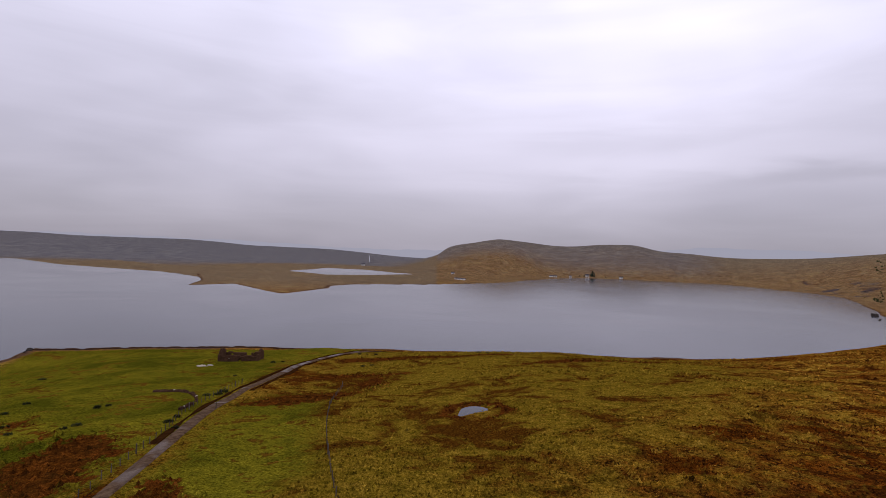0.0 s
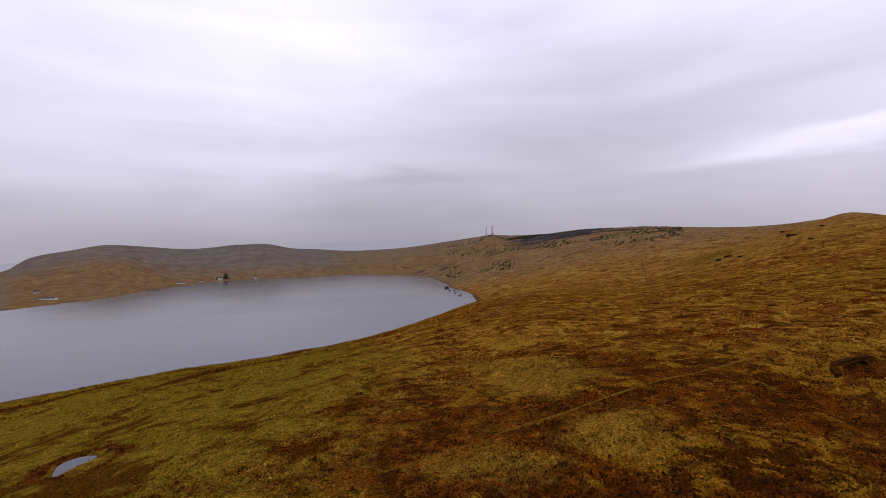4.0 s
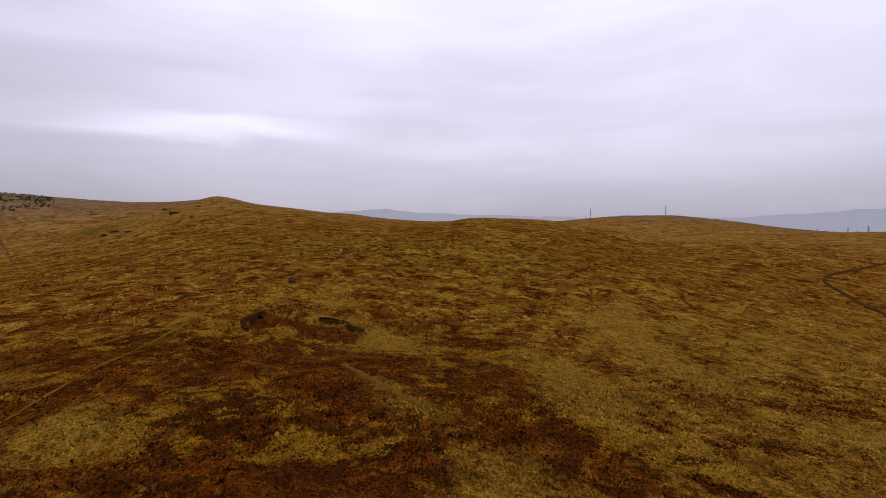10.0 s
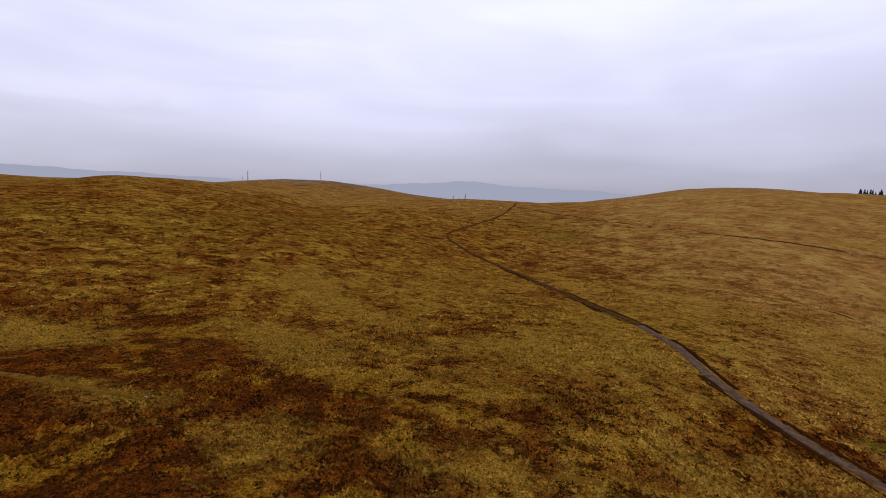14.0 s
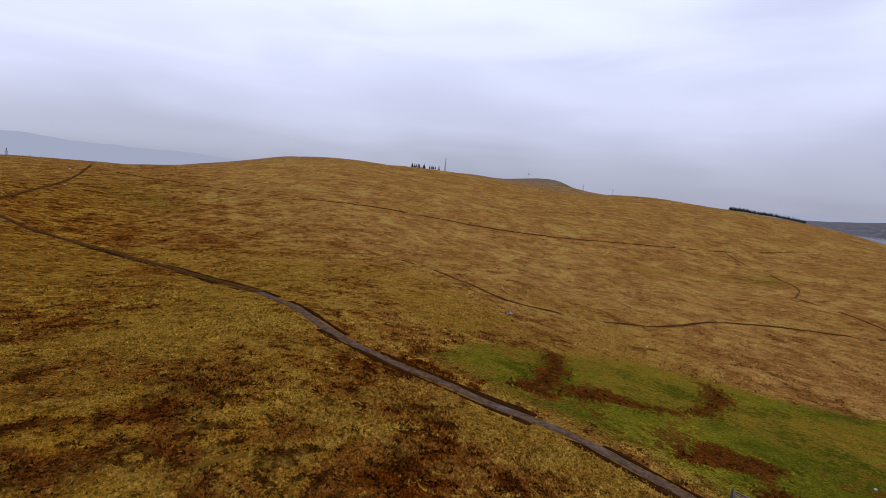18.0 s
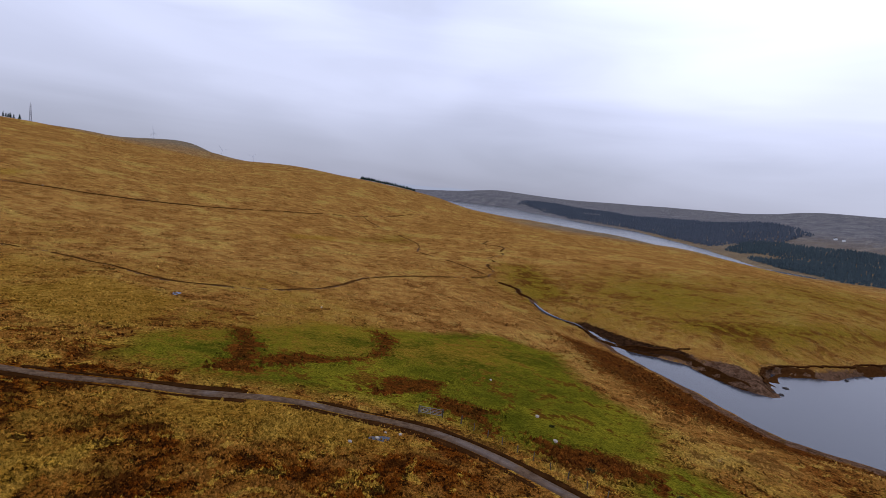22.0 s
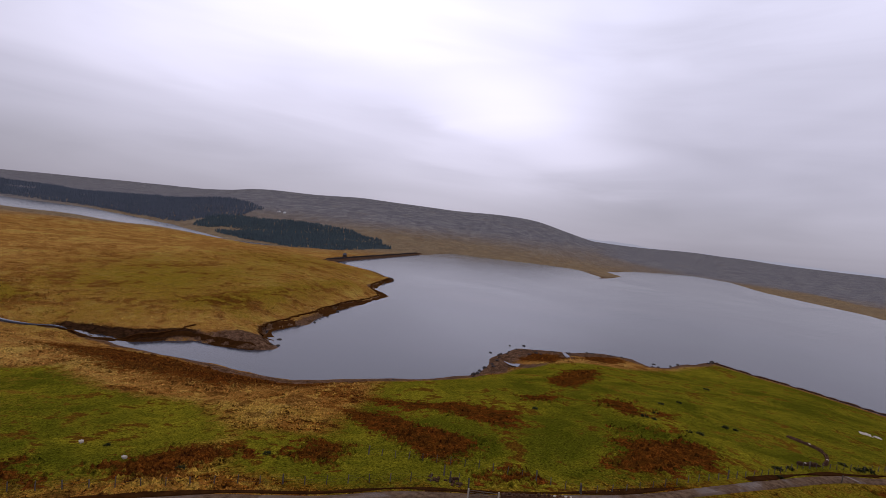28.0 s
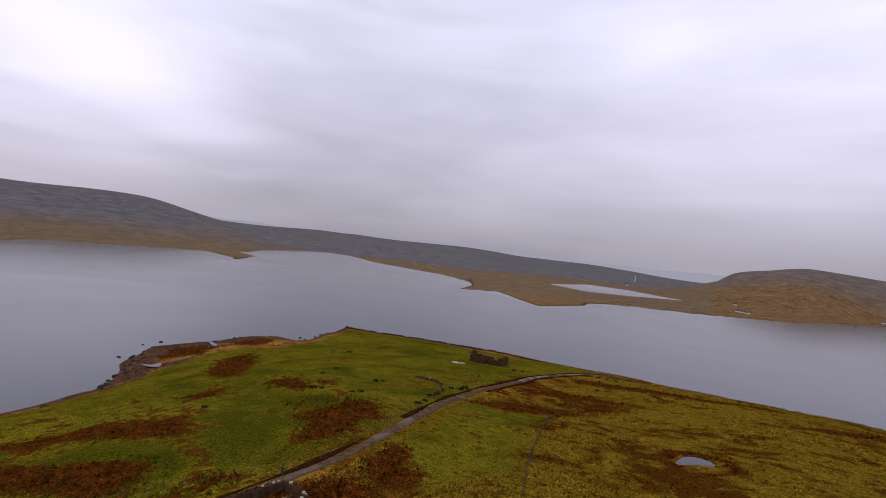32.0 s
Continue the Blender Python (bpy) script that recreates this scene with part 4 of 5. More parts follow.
def rock(x, y, size, label="dark wet boulder at the water's edge", mesh=None, sink=0.25, group="shore boulders", category="rock", name="rock", z=None):
    ob = new(name, mesh or random.choice(ROCKS))
    zz = max(height_at(x, y), -0.3) if z is None else z
    ob.matrix_world = pose(x, y, zz + size * (0.33 - sink), 0, 0, random.uniform(0, 360)) @ Matrix.Diagonal((size, size * random.uniform(0.7, 1.0), size * random.uniform(0.7, 1.1), 1))
    return tagged(ob, label, category, group)


# ---- ruined cottage by the loch ----


def broken_wall(length, high, thick, seed, openings=(), rag=0.8, gable=0.0):
    """A rubble wall along x from its middle, with a broken top and square openings (x, width, sill, head); a gable rises to a peak."""
    bm = bmesh.new()
    cells, rows = int(length / 0.5), int((high + gable) / 0.4) + 1
    dx, dz = length / cells, 0.4

    def top(x):
        return high + gable * max(0, 1 - abs(x) / (length * 0.5)) - rag * (0.5 + 0.5 * noise.noise((x * 0.45, seed, 0.0))) - 0.35 * rag * abs(noise.noise((x * 1.7, seed, 3.0)))
    for i_ in range(cells):
        x = -length / 2 + dx * (i_ + 0.5)
        for j in range(-1, rows):
            z = dz * (j + 0.5)
            if z > top(x) or any(abs(x - ox) < ow / 2 and zs < z < zh for ox, ow, zs, zh in openings):
                continue
            puff = 0.05 * noise.noise((x * 2.2, z * 2.2, seed * 1.3))
            box(bm, (x, puff, z), (dx + 0.02, thick + 0.08 * noise.noise((x * 3.1, z * 3.3, seed)), dz + 0.02))
    bmesh.ops.remove_doubles(bm, verts=bm.verts[:], dist=0.004)
    return bm


def cottage():
    c = empty("ruined_cottage", -77.5, 196.5, None, 6)
    tagged(c, "roofless ruined stone cottage with broken gables in pasture", "ruin")
    front = part("front_wall", broken_wall(15.0, 3.3, 0.7, 1.0, ((-3.6, 1.0, 1.0, 2.1), (0.4, 1.1, -1, 2.2), (3.8, 1.0, 1.0, 2.1)), 1.1), STONE, c)
    front.location = (0, -3.6, 0)
    back = part("back_wall", broken_wall(15.0, 3.2, 0.7, 2.0, ((-4.5, 0.9, 1.1, 2.0), (2.0, 2.4, 0.8, 9)), 1.3), STONE, c)
    back.location = (0, 3.6, 0)
    for x, peak, s in ((-7.4, 2.2, 3.0), (7.4, 1.7, 4.0)):
        g = part("gable_wall", broken_wall(7.9, 3.3, 0.75, s, (), 0.5, peak), STONE, c, "rubble gable end with its peak still standing")
        g.location, g.rotation_euler = (x, 0, 0), (0, 0, radians(90))
    d = part("dividing_wall", broken_wall(6.4, 2.2, 0.6, 5.0, (), 1.0), STONE, c)
    d.location, d.rotation_euler = (-1.5, 0, 0), (0, 0, radians(90))
    for k in range(26):
        s = part("fallen_stone", random.choice(PALE_ROCKS if k % 3 == 0 else COPES), None, c)
        x, y = random.uniform(-6, 6), random.choice((-1, 1)) * random.uniform(0.2, 5.6)
        size = random.uniform(0.4, 0.95)
        s.matrix_local = pose(x, y, 0.1 * size, 0, 0, random.uniform(0, 360)) @ Matrix.Scale(size, 4)


cottage()


# ---- drystone walls ----


def drystone(name, line, high, thick, label, seed, cope=True, gaps=0.0, pale=0.3):
    """A drystone wall laid along a line on the ground, of rough courses with cope stones on top."""
    c = resample(line, 0.6)
    z = ground_height(c)
    t = np.gradient(c, axis=0)
    t /= np.linalg.norm(t, axis=1)[:, None]
    ox, oy, oz = c[0][0], c[0][1], z[0]
    wall = tagged(empty(name, ox, oy, oz), label, "wall")
    bm = bmesh.new()
    tops = []
    for i_, (p, zz) in enumerate(zip(c, z)):
        h_ = high * (1 - gaps * max(0, noise.noise((i_ * 0.13, seed, 0)) * 1.6 + 0.2))
        tops.append(h_)
        if h_ < 0.15:
            if len(bm.verts):
                part("wall_core", bm, STONE, wall)
                bm = bmesh.new()
            continue
        turn = math.atan2(t[i_][1], t[i_][0])
        courses = max(1, int(h_ / 0.3))
        for j in range(courses):
            hh = h_ / courses
            k = 1 - 0.25 * j / courses
            box(bm, (p[0] - ox, p[1] - oy, zz - oz + hh * (j + 0.5) - (0.15 if j == 0 else 0)), (0.64, thick * k + random.uniform(-.06, .06), hh + (0.3 if j == 0 else 0.01)), turn + random.uniform(-.08, .08), random.uniform(.93, 1.0))
    part("wall_core", bm, STONE, wall)
    if cope:
        for i_, (p, zz) in enumerate(zip(c, z)):
            if tops[i_] < high * 0.55 or i_ > 280:
                continue
            s = part("cope_stone", random.choice(PALE_ROCKS if random.random() < pale else COPES), None, wall)
            size = random.uniform(0.36, 0.58)
            s.matrix_local = pose(p[0] - ox + random.uniform(-.08, .08), p[1] - oy + random.uniform(-.08, .08), zz - oz + tops[i_] + size * 0.18, 0, 0, random.uniform(0, 360)) @ Matrix.Scale(size, 4)
    return wall


drystone("sheepfold_wall", [(-40.2, 31.5), (-39.2, 35.5), (-37.6, 40.0), (-35.0, 39.8), (-31.5, 38.2)], 1.35, 0.7, "drystone sheepfold wall with pale cope stones", 2.0)
drystone("sheepfold_wall", [(-31.5, 38.0), (-31.0, 33.0), (-32.5, 27.5), (-38.0, 26.6)], 1.3, 0.7, "mossy drystone sheepfold wall by the track", 4.0)
drystone("stone_dyke", [(-71, 125), (-66, 126), (-61, 122.5), (-56, 116), (-53, 110), (-52.5, 102)], 0.55, 0.6, "tumbled stone dyke curving to the track", 6.0, True, 0.7, 0.04)
drystone("stone_dyke", [(-198, 243), (-186, 245), (-150, 257), (-133, 261), (-111, 265), (-90, 264), (-67, 262), (-45, 261)], 0.8, 0.9, "low ruined dyke along the shore bank", 8.0, False, 0.7)


# ---- fences and gates ----
def post_mesh(name, high, r):
    bm = bmesh.new()
    rod(bm, (0, 0, -0.4), (0, 0, high), r, r * 0.85, 6)
    me = bpy.data.meshes.new(name)
    bm.to_mesh(me)
    bm.free()
    me.materials.append(OLD_WOOD)
    return me


POST, STRAINER = post_mesh("post", 1.2, 0.075), post_mesh("strainer_post", 1.5, 0.12)


def wire_fence(line, spacing, label, wires=(0.35, 0.7, 1.05)):
    c = resample(line, spacing)
    z = ground_height(c)
    f = tagged(empty("fence", c[0][0], c[0][1], z[0]), label, "fence", "stock fences")
    o = Vector((c[0][0], c[0][1], z[0]))
    for i_, (p, zz) in enumerate(zip(c, z)):
        end = i_ in (0, len(c) - 1) or i_ % 12 == 0
        s = part("strainer_post" if end else "post", STRAINER if end else POST, None, f)
        s.matrix_local = pose(p[0] - o.x, p[1] - o.y, zz - o.z, random.uniform(-4, 4), random.uniform(-4, 4), random.uniform(0, 360)) @ Matrix.Diagonal((1, 1, random.uniform(.88, 1.1), 1))
    for hgt in wires:
        bm = bmesh.new()
        for i_ in range(len(c) - 1):
            a = Vector((c[i_][0], c[i_][1], z[i_] + hgt)) - o
            b = Vector((c[i_ + 1][0], c[i_ + 1][1], z[i_ + 1] + hgt)) - o
            rod(bm, a, b, 0.006, 0.006, 3)
        part("wire", bm, WIRE, f)
    return f


wire_fence([(-41.5, 44), (-41.4, 51), (-42.2, 60), (-44, 72), (-46.5, 86), (-51, 100), (-53, 118), (-54, 138)], 2.4, "wooden post and wire fence beside the track")
wire_fence([(-60, 18), (-57, 23), (-54, 30), (-52, 34), (-48.5, 39), (-45, 42), (-41.8, 44)], 2.0, "leaning post and wire fence round rough ground")
wire_fence([(-25.5, 137), (-24, 116), (-21, 97), (-17, 79), (-13, 64), (-10, 54), (-6, 43), (-2, 32)], 2.6, "long straight post and wire fence across pasture")
wire_fence([(-52, 245), (-29, 252), (-10, 257), (16, 263), (40, 266), (66, 265)], 3.4, "post and wire fence along the loch shore")
wire_fence([(-53.5, -28), (-52.5, -16), (-51.5, -4), (-50, 8), (-48, 20), (-47.5, 27)], 2.6, "post and wire fence on the lower side of the track")
wire_fence([(-50, 27), (-48.5, 28.5), (-45.6, 29)], 1.3, "short rail fence of stout posts at a field entrance")
single = new("marker_post", POST)
single.matrix_world = pose(-46.0, 104, height_at(-46, 104), 0, 3, 0) @ Matrix.Diagonal((1.6, 1.6, 1.3, 1))
tagged(single, "lone dark wooden post on the track verge", "post")


def field_gate(a, b, label, mat, post_mat=None):
    """A five-barred gate hung between two posts."""
    a, b = Vector((*a, height_at(*a))), Vector((*b, height_at(*b)))
    wide = (b - a).xy.length
    g = empty("field_gate", a.x, a.y, a.z, math.degrees(math.atan2(b.y - a.y, b.x - a.x)))
    tagged(g, label, "gate", "field gates")
    slope = (b.z - a.z) / wide
    for x in (0, wide):
        bm = bmesh.new()
        box(bm, (x, 0, slope * x + 0.55), (0.2, 0.2, 1.7))
        part("gate_post", bm, post_mat or OLD_WOOD, g)
    bm = bmesh.new()
    rod(bm, (0.1, 0, 1.24 + slope * 0.1), (wide - 0.1, 0, 1.24 + slope * wide), 0.035, 0.035, 6)
    leaf = part("gate_leaf", bm, mat, g)
    for x0 in (0.15, wide - 0.15, wide / 2):
        bm = bmesh.new()
        rod(bm, (x0, 0, 0.2 + slope * x0), (x0, 0, 1.22 + slope * x0), 0.03, 0.03, 6)
        part("upright", bm, mat, leaf)
    for k in range(4):
        bm = bmesh.new()
        z = 0.25 + 0.235 * k
        rod(bm, (0.15, 0, z + slope * 0.15), (wide - 0.15, 0, z + slope * wide), 0.03, 0.03, 6)
        part("bar", bm, mat, leaf)
    bm = bmesh.new()
    rod(bm, (0.15, 0, 0.25), (wide * 0.5, 0, 1.2 + slope * wide * .5), 0.025, 0.025, 6)
    part("brace", bm, mat, leaf)


field_gate((-50.6, -34.6), (-52.6, -31.2), "galvanised steel field gate beside the track", STEEL)
field_gate((-42.0, 27.4), (-40.6, 31.0), "dark timber gate into the sheepfold", OLD_WOOD, PALE_STONE)
field_gate((-34.8, 35.2), (-33.0, 37.2), "pale metal sheep hurdle inside the fold", STEEL)

# ---- rocks, slabs and stones ----
random.seed(5)
for k in range(46):
    u = random.uniform(0, 1)
    line = resample([(-169, 82), (-187, 97), (-205, 108), (-217, 127), (-213, 148), (-210, 178), (-205, 191), (-190, 190), (-189, 197), (-196, 215), (-201, 243)], 1.0)
    p = line[int(u * (len(line) - 1))] + np.array([random.uniform(-1.0, 5.0), random.uniform(-1.5, 1.5)])
    size_ = random.uniform(0.6, 1.9)
    if height_at(p[0], p[1]) > -0.2:
        rock(p[0], p[1], size_)
for x, y, s in ((-158, 62, 2.8), (-156, 62, 2.2), (-186, 98, 1.6), (-182, 97, 2.0), (-198, 118, 1.2), (-201, 125, 1.8), (-203, 130, 2.4), (-200, 131, 1.6), (-163, 47, 1.0), (-194, 196, 2.2), (-200, 247, 2.4), (-171, 83, 2.6), (-172, 85, 1.8), (-206, 106, 2.4), (-221, 124, 2.0), (-222, 133, 2.2), (-201, 244, 3.2), (-199, 242, 2.2)):
    rock(x, y, s)
for k in range(34):
    p = random.choice(resample([(-199, -14), (-201, 6), (-232, 2), (-249, 19), (-294, 41), (-330, 66), (-360, 86), (-394, 80), (-430, 96), (-460, 112), (-500, 104)], 3.0))
    rock(p[0] + random.uniform(-3, 3), p[1] + random.uniform(-2, 3), random.uniform(1.0, 2.6), "dark boulder on the eroded far bank", group="far bank boulders")
for k in range(16):
    u = random.random()
    rock(490 - 85 * u + random.uniform(-2, 9), 540 - 110 * u + random.uniform(-6, 6), random.uniform(1.4, 3.4), "large dark rock along the loch shore", group="eastern shore rocks")
bm = bmesh.new()
box(bm, (0, 0, 0.6), (9, 4.5, 3.4), 0.0, 0.93)
box(bm, (-5.2, 0.4, 0.0), (3.5, 3.4, 2.2), 0.1, 0.9)
pier = part("stone_jetty", bm, DARK_STONE)
pier.matrix_world = pose(489, 541, 0.2, 0, 0, 62)
tagged(pier, "squat dark stone jetty at the shore", "jetty")
rock(168, 6, 2.8, "rust-brown boulder standing alone in rough grass", stone_mesh("boulder", 31, plain("rusty_stone", (0.07, 0.03, 0.018), 0.9), 1.0), 0.1, "", "boulder", "boulder")
# pale stones; several are stand-ins for sheep and unidentified white marks
for x, y, s in ((233, -16, 1.5), (234.2, -16.4, 1.0), (-85, -43, 0.8), (-72, -24, 0.9), (-63, -16, 0.9), (-89, -113, 0.8), (-59, 120, 0.9), (62, -14, 0.5), (283, -531, 2.6), (217, -397, 1.8),
                (156, -234, 1.2), (-69, -381, 1.6), (-33, -31, .6), (-37, -30, .7), (-39.5, -31, .5), (-41, -29.5, .6)):
    rock(x, y, s, "pale stone in the grass, some standing in for sheep", random.choice(PALE_ROCKS), 0.1, "pale field stones", "stone", "stone")
bm = bmesh.new()
for k in range(14):
    box(bm, (random.uniform(-2.2, 2.2), random.uniform(-1, 1), random.uniform(0.0, 0.25)), (random.uniform(.6, 1.6), random.uniform(.5, 1.1), .25), random.uniform(0, 3))
slab = part("stone_heap", bm, PALE_STONE)
slab.matrix_world = pose(-82, 175.5, height_at(-82, 175.5), 0, 0, 20)
tagged(slab, "low heap of pale fallen slabs in pasture", "stone heap")
bm = bmesh.new()
for k in range(22):
    box(bm, (random.uniform(-2.6, 2.6), random.uniform(-1.4, 1.4), random.uniform(-0.1, 0.2)), (random.uniform(.3, .9), random.uniform(.3, .7), .3), random.uniform(0, 3), .8)
heap = part("stone_heap", bm, STONE)
heap.matrix_world = pose(-48, 26.5, height_at(-48, 26.5), 0, 0, 50)
tagged(heap, "spread of grey rubble by the fence", "stone heap")

# ---- trees ----


def conifer_mesh(name, high, wide, seed, tiers=5):
    """Crown of a spruce: drooping, ragged whorls of boughs."""
    rnd = random.Random(seed)
    bm = bmesh.new()
    for k in range(tiers):
        z0, z1 = high * (0.12 + 0.80 * k / tiers), high * (0.12 + 0.80 * (k + 1.55) / tiers)
        r = wide * (1 - k / (tiers + 0.4)) * rnd.uniform(.9, 1.1)
        tip = bm.verts.new((rnd.uniform(-.1, .1), rnd.uniform(-.1, .1), min(z1, high)))
        n_ = 9
        ring = []
        for j in range(n_):
            a = math.tau * (j + rnd.uniform(-.25, .25)) / n_
            rr = r * (rnd.uniform(.8, 1.1) if j % 2 else rnd.uniform(.45, .65))
            ring.append(bm.verts.new((rr * math.cos(a), rr * math.sin(a), z0 - (0.06 * high / tiers if j % 2 else -0.25 * high / tiers))))
        for j in range(n_):
            bm.faces.new((ring[j], ring[(j + 1) % n_], tip))
    me = bpy.data.meshes.new(name)
    bm.to_mesh(me)
    bm.free()
    me.materials.append(NEEDLES)
    return me


def trunk_mesh(high, r):
    bm = bmesh.new()
    rod(bm, (0, 0, -0.6), (0, 0, high), r, r * 0.3, 6)
    me = bpy.data.meshes.new("trunk")
    bm.to_mesh(me)
    bm.free()
    me.materials.append(BARK)
    return me


CROWNS = [conifer_mesh("crown", 10, w_, k) for k, w_ in enumerate((3.0, 3.5, 2.6))]
TRUNK = trunk_mesh(9, 0.22)


def conifer(x, y, scale, label, group):
    t = tagged(empty("conifer_tree", x, y, None, random.uniform(0, 360)), label, "tree", group)
    t.scale = (scale * random.uniform(.85, 1.2), scale * random.uniform(.85, 1.2), scale)
    part("trunk", TRUNK, None, t), part("crown", random.choice(CROWNS), None, t)


def at_bearing(az, dist):
    return dist * math.sin(radians(az)), dist * math.cos(radians(az))


random.seed(11)
for k in range(22):
    x, y = at_bearing(random.uniform(186.0, 189.2), random.uniform(1225, 1290))
    conifer(x, y, random.uniform(.8, 1.35), "dark conifer in a small shelter belt on the hill", "hilltop shelter belt")
for k in range(110):
    u = k / 109
    x, y = at_bearing(220.6 + 6.4 * u, 1110 + 40 * u + random.uniform(-22, 22))
    conifer(x, y, random.uniform(.5, .9), "dark conifer in a row on the moor's edge", "moor edge tree row")
for az in (143.6, 144.3, 145.0, 145.6, 147.2, 149.0, 149.4, 150.2):
    x, y = at_bearing(az, 1130 + random.uniform(-20, 20))
    conifer(x, y, random.uniform(.4, .7), "small stunted conifer on the far col", "col trees")
for az, d_, s in ((16.7, 1262, .9), (17.45, 1258, 1.5), (17.62, 1262, 1.8), (17.8, 1256, 1.3), (16.2, 1265, .6), (19.0, 1260, .5)):
    x, y = at_bearing(az, d_)
    conifer(x, y, s, "tall dark tree sheltering a lochside house", "house trees")


def plantation(outline, spacing, seed, label, high=(10, 17), mat=None):
    """A dense conifer plantation: every tree has its own ragged tiers, all joined."""
    rnd = np.random.RandomState(seed)
    q = np.array(outline, float)
    lo, hi = q.min(0), q.max(0)
    grid = np.stack(np.meshgrid(np.arange(lo[0], hi[0], spacing), np.arange(lo[1], hi[1], spacing)), -1).reshape(-1, 2)
    grid = grid + rnd.uniform(-.42, .42, grid.shape) * spacing
    d = signed_distance(grid, outline) + value_noise(grid, 60, seed) * 14
    grid = grid[(d < 0) & (value_noise(grid, 130, seed + 3) > -0.72)]
    z = ground_height(grid)
    n = len(grid)
    tall = rnd.uniform(high[0], high[1], n) * (0.85 + 0.2 * value_noise(grid, 90, seed + 5))
    sides = 7
    vs, fs = [], []
    base = 0
    for tier, (z0, z1, r) in enumerate(((0.05, 0.60, .36), (0.30, 0.82, .26), (0.56, 1.0, .16))):
        a = rnd.uniform(0, 6.28, (n, 1)) + np.arange(sides) * 6.283 / sides
        rr = tall[:, None] * r * rnd.uniform(.7, 1.2, (n, sides))
        ring = np.stack([grid[:, :1] + rr * np.cos(a), grid[:, 1:] + rr * np.sin(a), np.repeat((z + tall * z0)[:, None], sides, 1)], -1)
        tip = np.stack([grid[:, 0], grid[:, 1], z + tall * z1], -1)[:, None]
        vs.append(np.concatenate([ring, tip], 1).reshape(-1, 3))
        i_ = base + np.arange(n)[:, None] * (sides + 1)
        j = np.arange(sides)
        fs.append(np.stack([i_ + j, i_ + (j + 1) % sides, np.repeat(i_ + sides, sides, 1)], -1).reshape(-1, 3))
        base += n * (sides + 1)
    me = bpy.data.meshes.new("plantation")
    me.from_pydata(np.concatenate(vs).tolist(), [], np.concatenate(fs).tolist())
    me.materials.append(mat or FOREST)
    return tagged(new("plantation", me), label, "forest", kind="stuff")


def forest_material(name, dark_, light_):
    m, n = material(name)
    at = n.add("ShaderNodeNewGeometry")
    isle = at.outputs["Random Per Island"]
    c = n.mix(isle, dark_, light_)
    c = n.mix(n.span(n.noise(at.outputs["Position"], 0.008, 3), 0.4, 0.65, 0.0, 0.5), c, light_)
    finish(n, c, 0.95, n.noise(at.outputs["Position"], 0.8, 3), 0.5, 0.5, spec=0.1)
    return m


# needle colours raised and blued to paint in haze, the farther wood more so
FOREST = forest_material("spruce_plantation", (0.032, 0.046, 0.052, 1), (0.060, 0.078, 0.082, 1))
HAZED_FOREST = forest_material("hazed_spruce_plantation", (0.052, 0.062, 0.078, 1), (0.086, 0.096, 0.114, 1))
plantation([(-905, 10), (-770, 70), (-800, 110), (-930, 212), (-1010, 222), (-1180, 190), (-1500, 20), (-1480, -190), (-1230, -190), (-960, -60)], 6.5, 3, "dense dark spruce plantation below the dam", (5.5, 9.5))
plantation([(-1270, -225), (-1660, -510), (-1870, -860), (-2450, -1470), (-2760, -1400), (-2460, -760), (-2160, -320), (-1660, -60)], 10.5, 4, "long dark spruce plantation on the reservoir shore", (9, 14), HAZED_FOREST)

# ---- gorse and shrubs ----
bm = bmesh.new()
rnd = random.Random(3)
for k in range(90):
    a, b = rnd.uniform(0, math.tau), rnd.uniform(0.05, 1.0) ** 0.5
    c = Vector((math.cos(a) * b, math.sin(a) * b, rnd.uniform(0.1, 1.0) * (1.15 - b * 0.7)))
    up_ = Vector((c.x * .8 + rnd.uniform(-.3, .3), c.y * .8 + rnd.uniform(-.3, .3), 1)).normalized() * rnd.uniform(.25, .5)
    out = Vector((rnd.uniform(-1, 1), rnd.uniform(-1, 1), rnd.uniform(-.3, .3))).normalized() * rnd.uniform(.12, .22)
    bm.faces.new([bm.verts.new(c + v_) for v_ in (-out, out, up_)])
    bm.faces.new([bm.verts.new(c + v_) for v_ in (out.cross(up_) - up_ * .3, -out.cross(up_) * 1.2, up_ * .8)])
SHRUB = bpy.data.meshes.new("gorse_bush")
bm.to_mesh(SHRUB)
bm.free()
SHRUB.materials.append(GORSE)


def shrub(x, y, size, label, group):
    ob = new("gorse_bush", SHRUB)
    ob.matrix_world = pose(x, y, height_at(x, y) - 0.1 * size, 0, 0, random.uniform(0, 360)) @ Matrix.Diagonal((size, size * random.uniform(.7, 1), size * random.uniform(.6, .9), 1))
    return tagged(ob, label, "bush", group)


random.seed(17)
for x, y, s in ((496, 167, 2.6), (508, 162, 2.8), (512, 166, 2.2), (481, 144, 2.6), (684, 162, 3), (600, 136, 2.6), (579, 127, 3), (576, 131, 2.2), (498, 97, 2.4), (620, 112, 2.8)):
    shrub(x, y, s, "dark gorse bush on the grassy knoll", "knoll gorse")
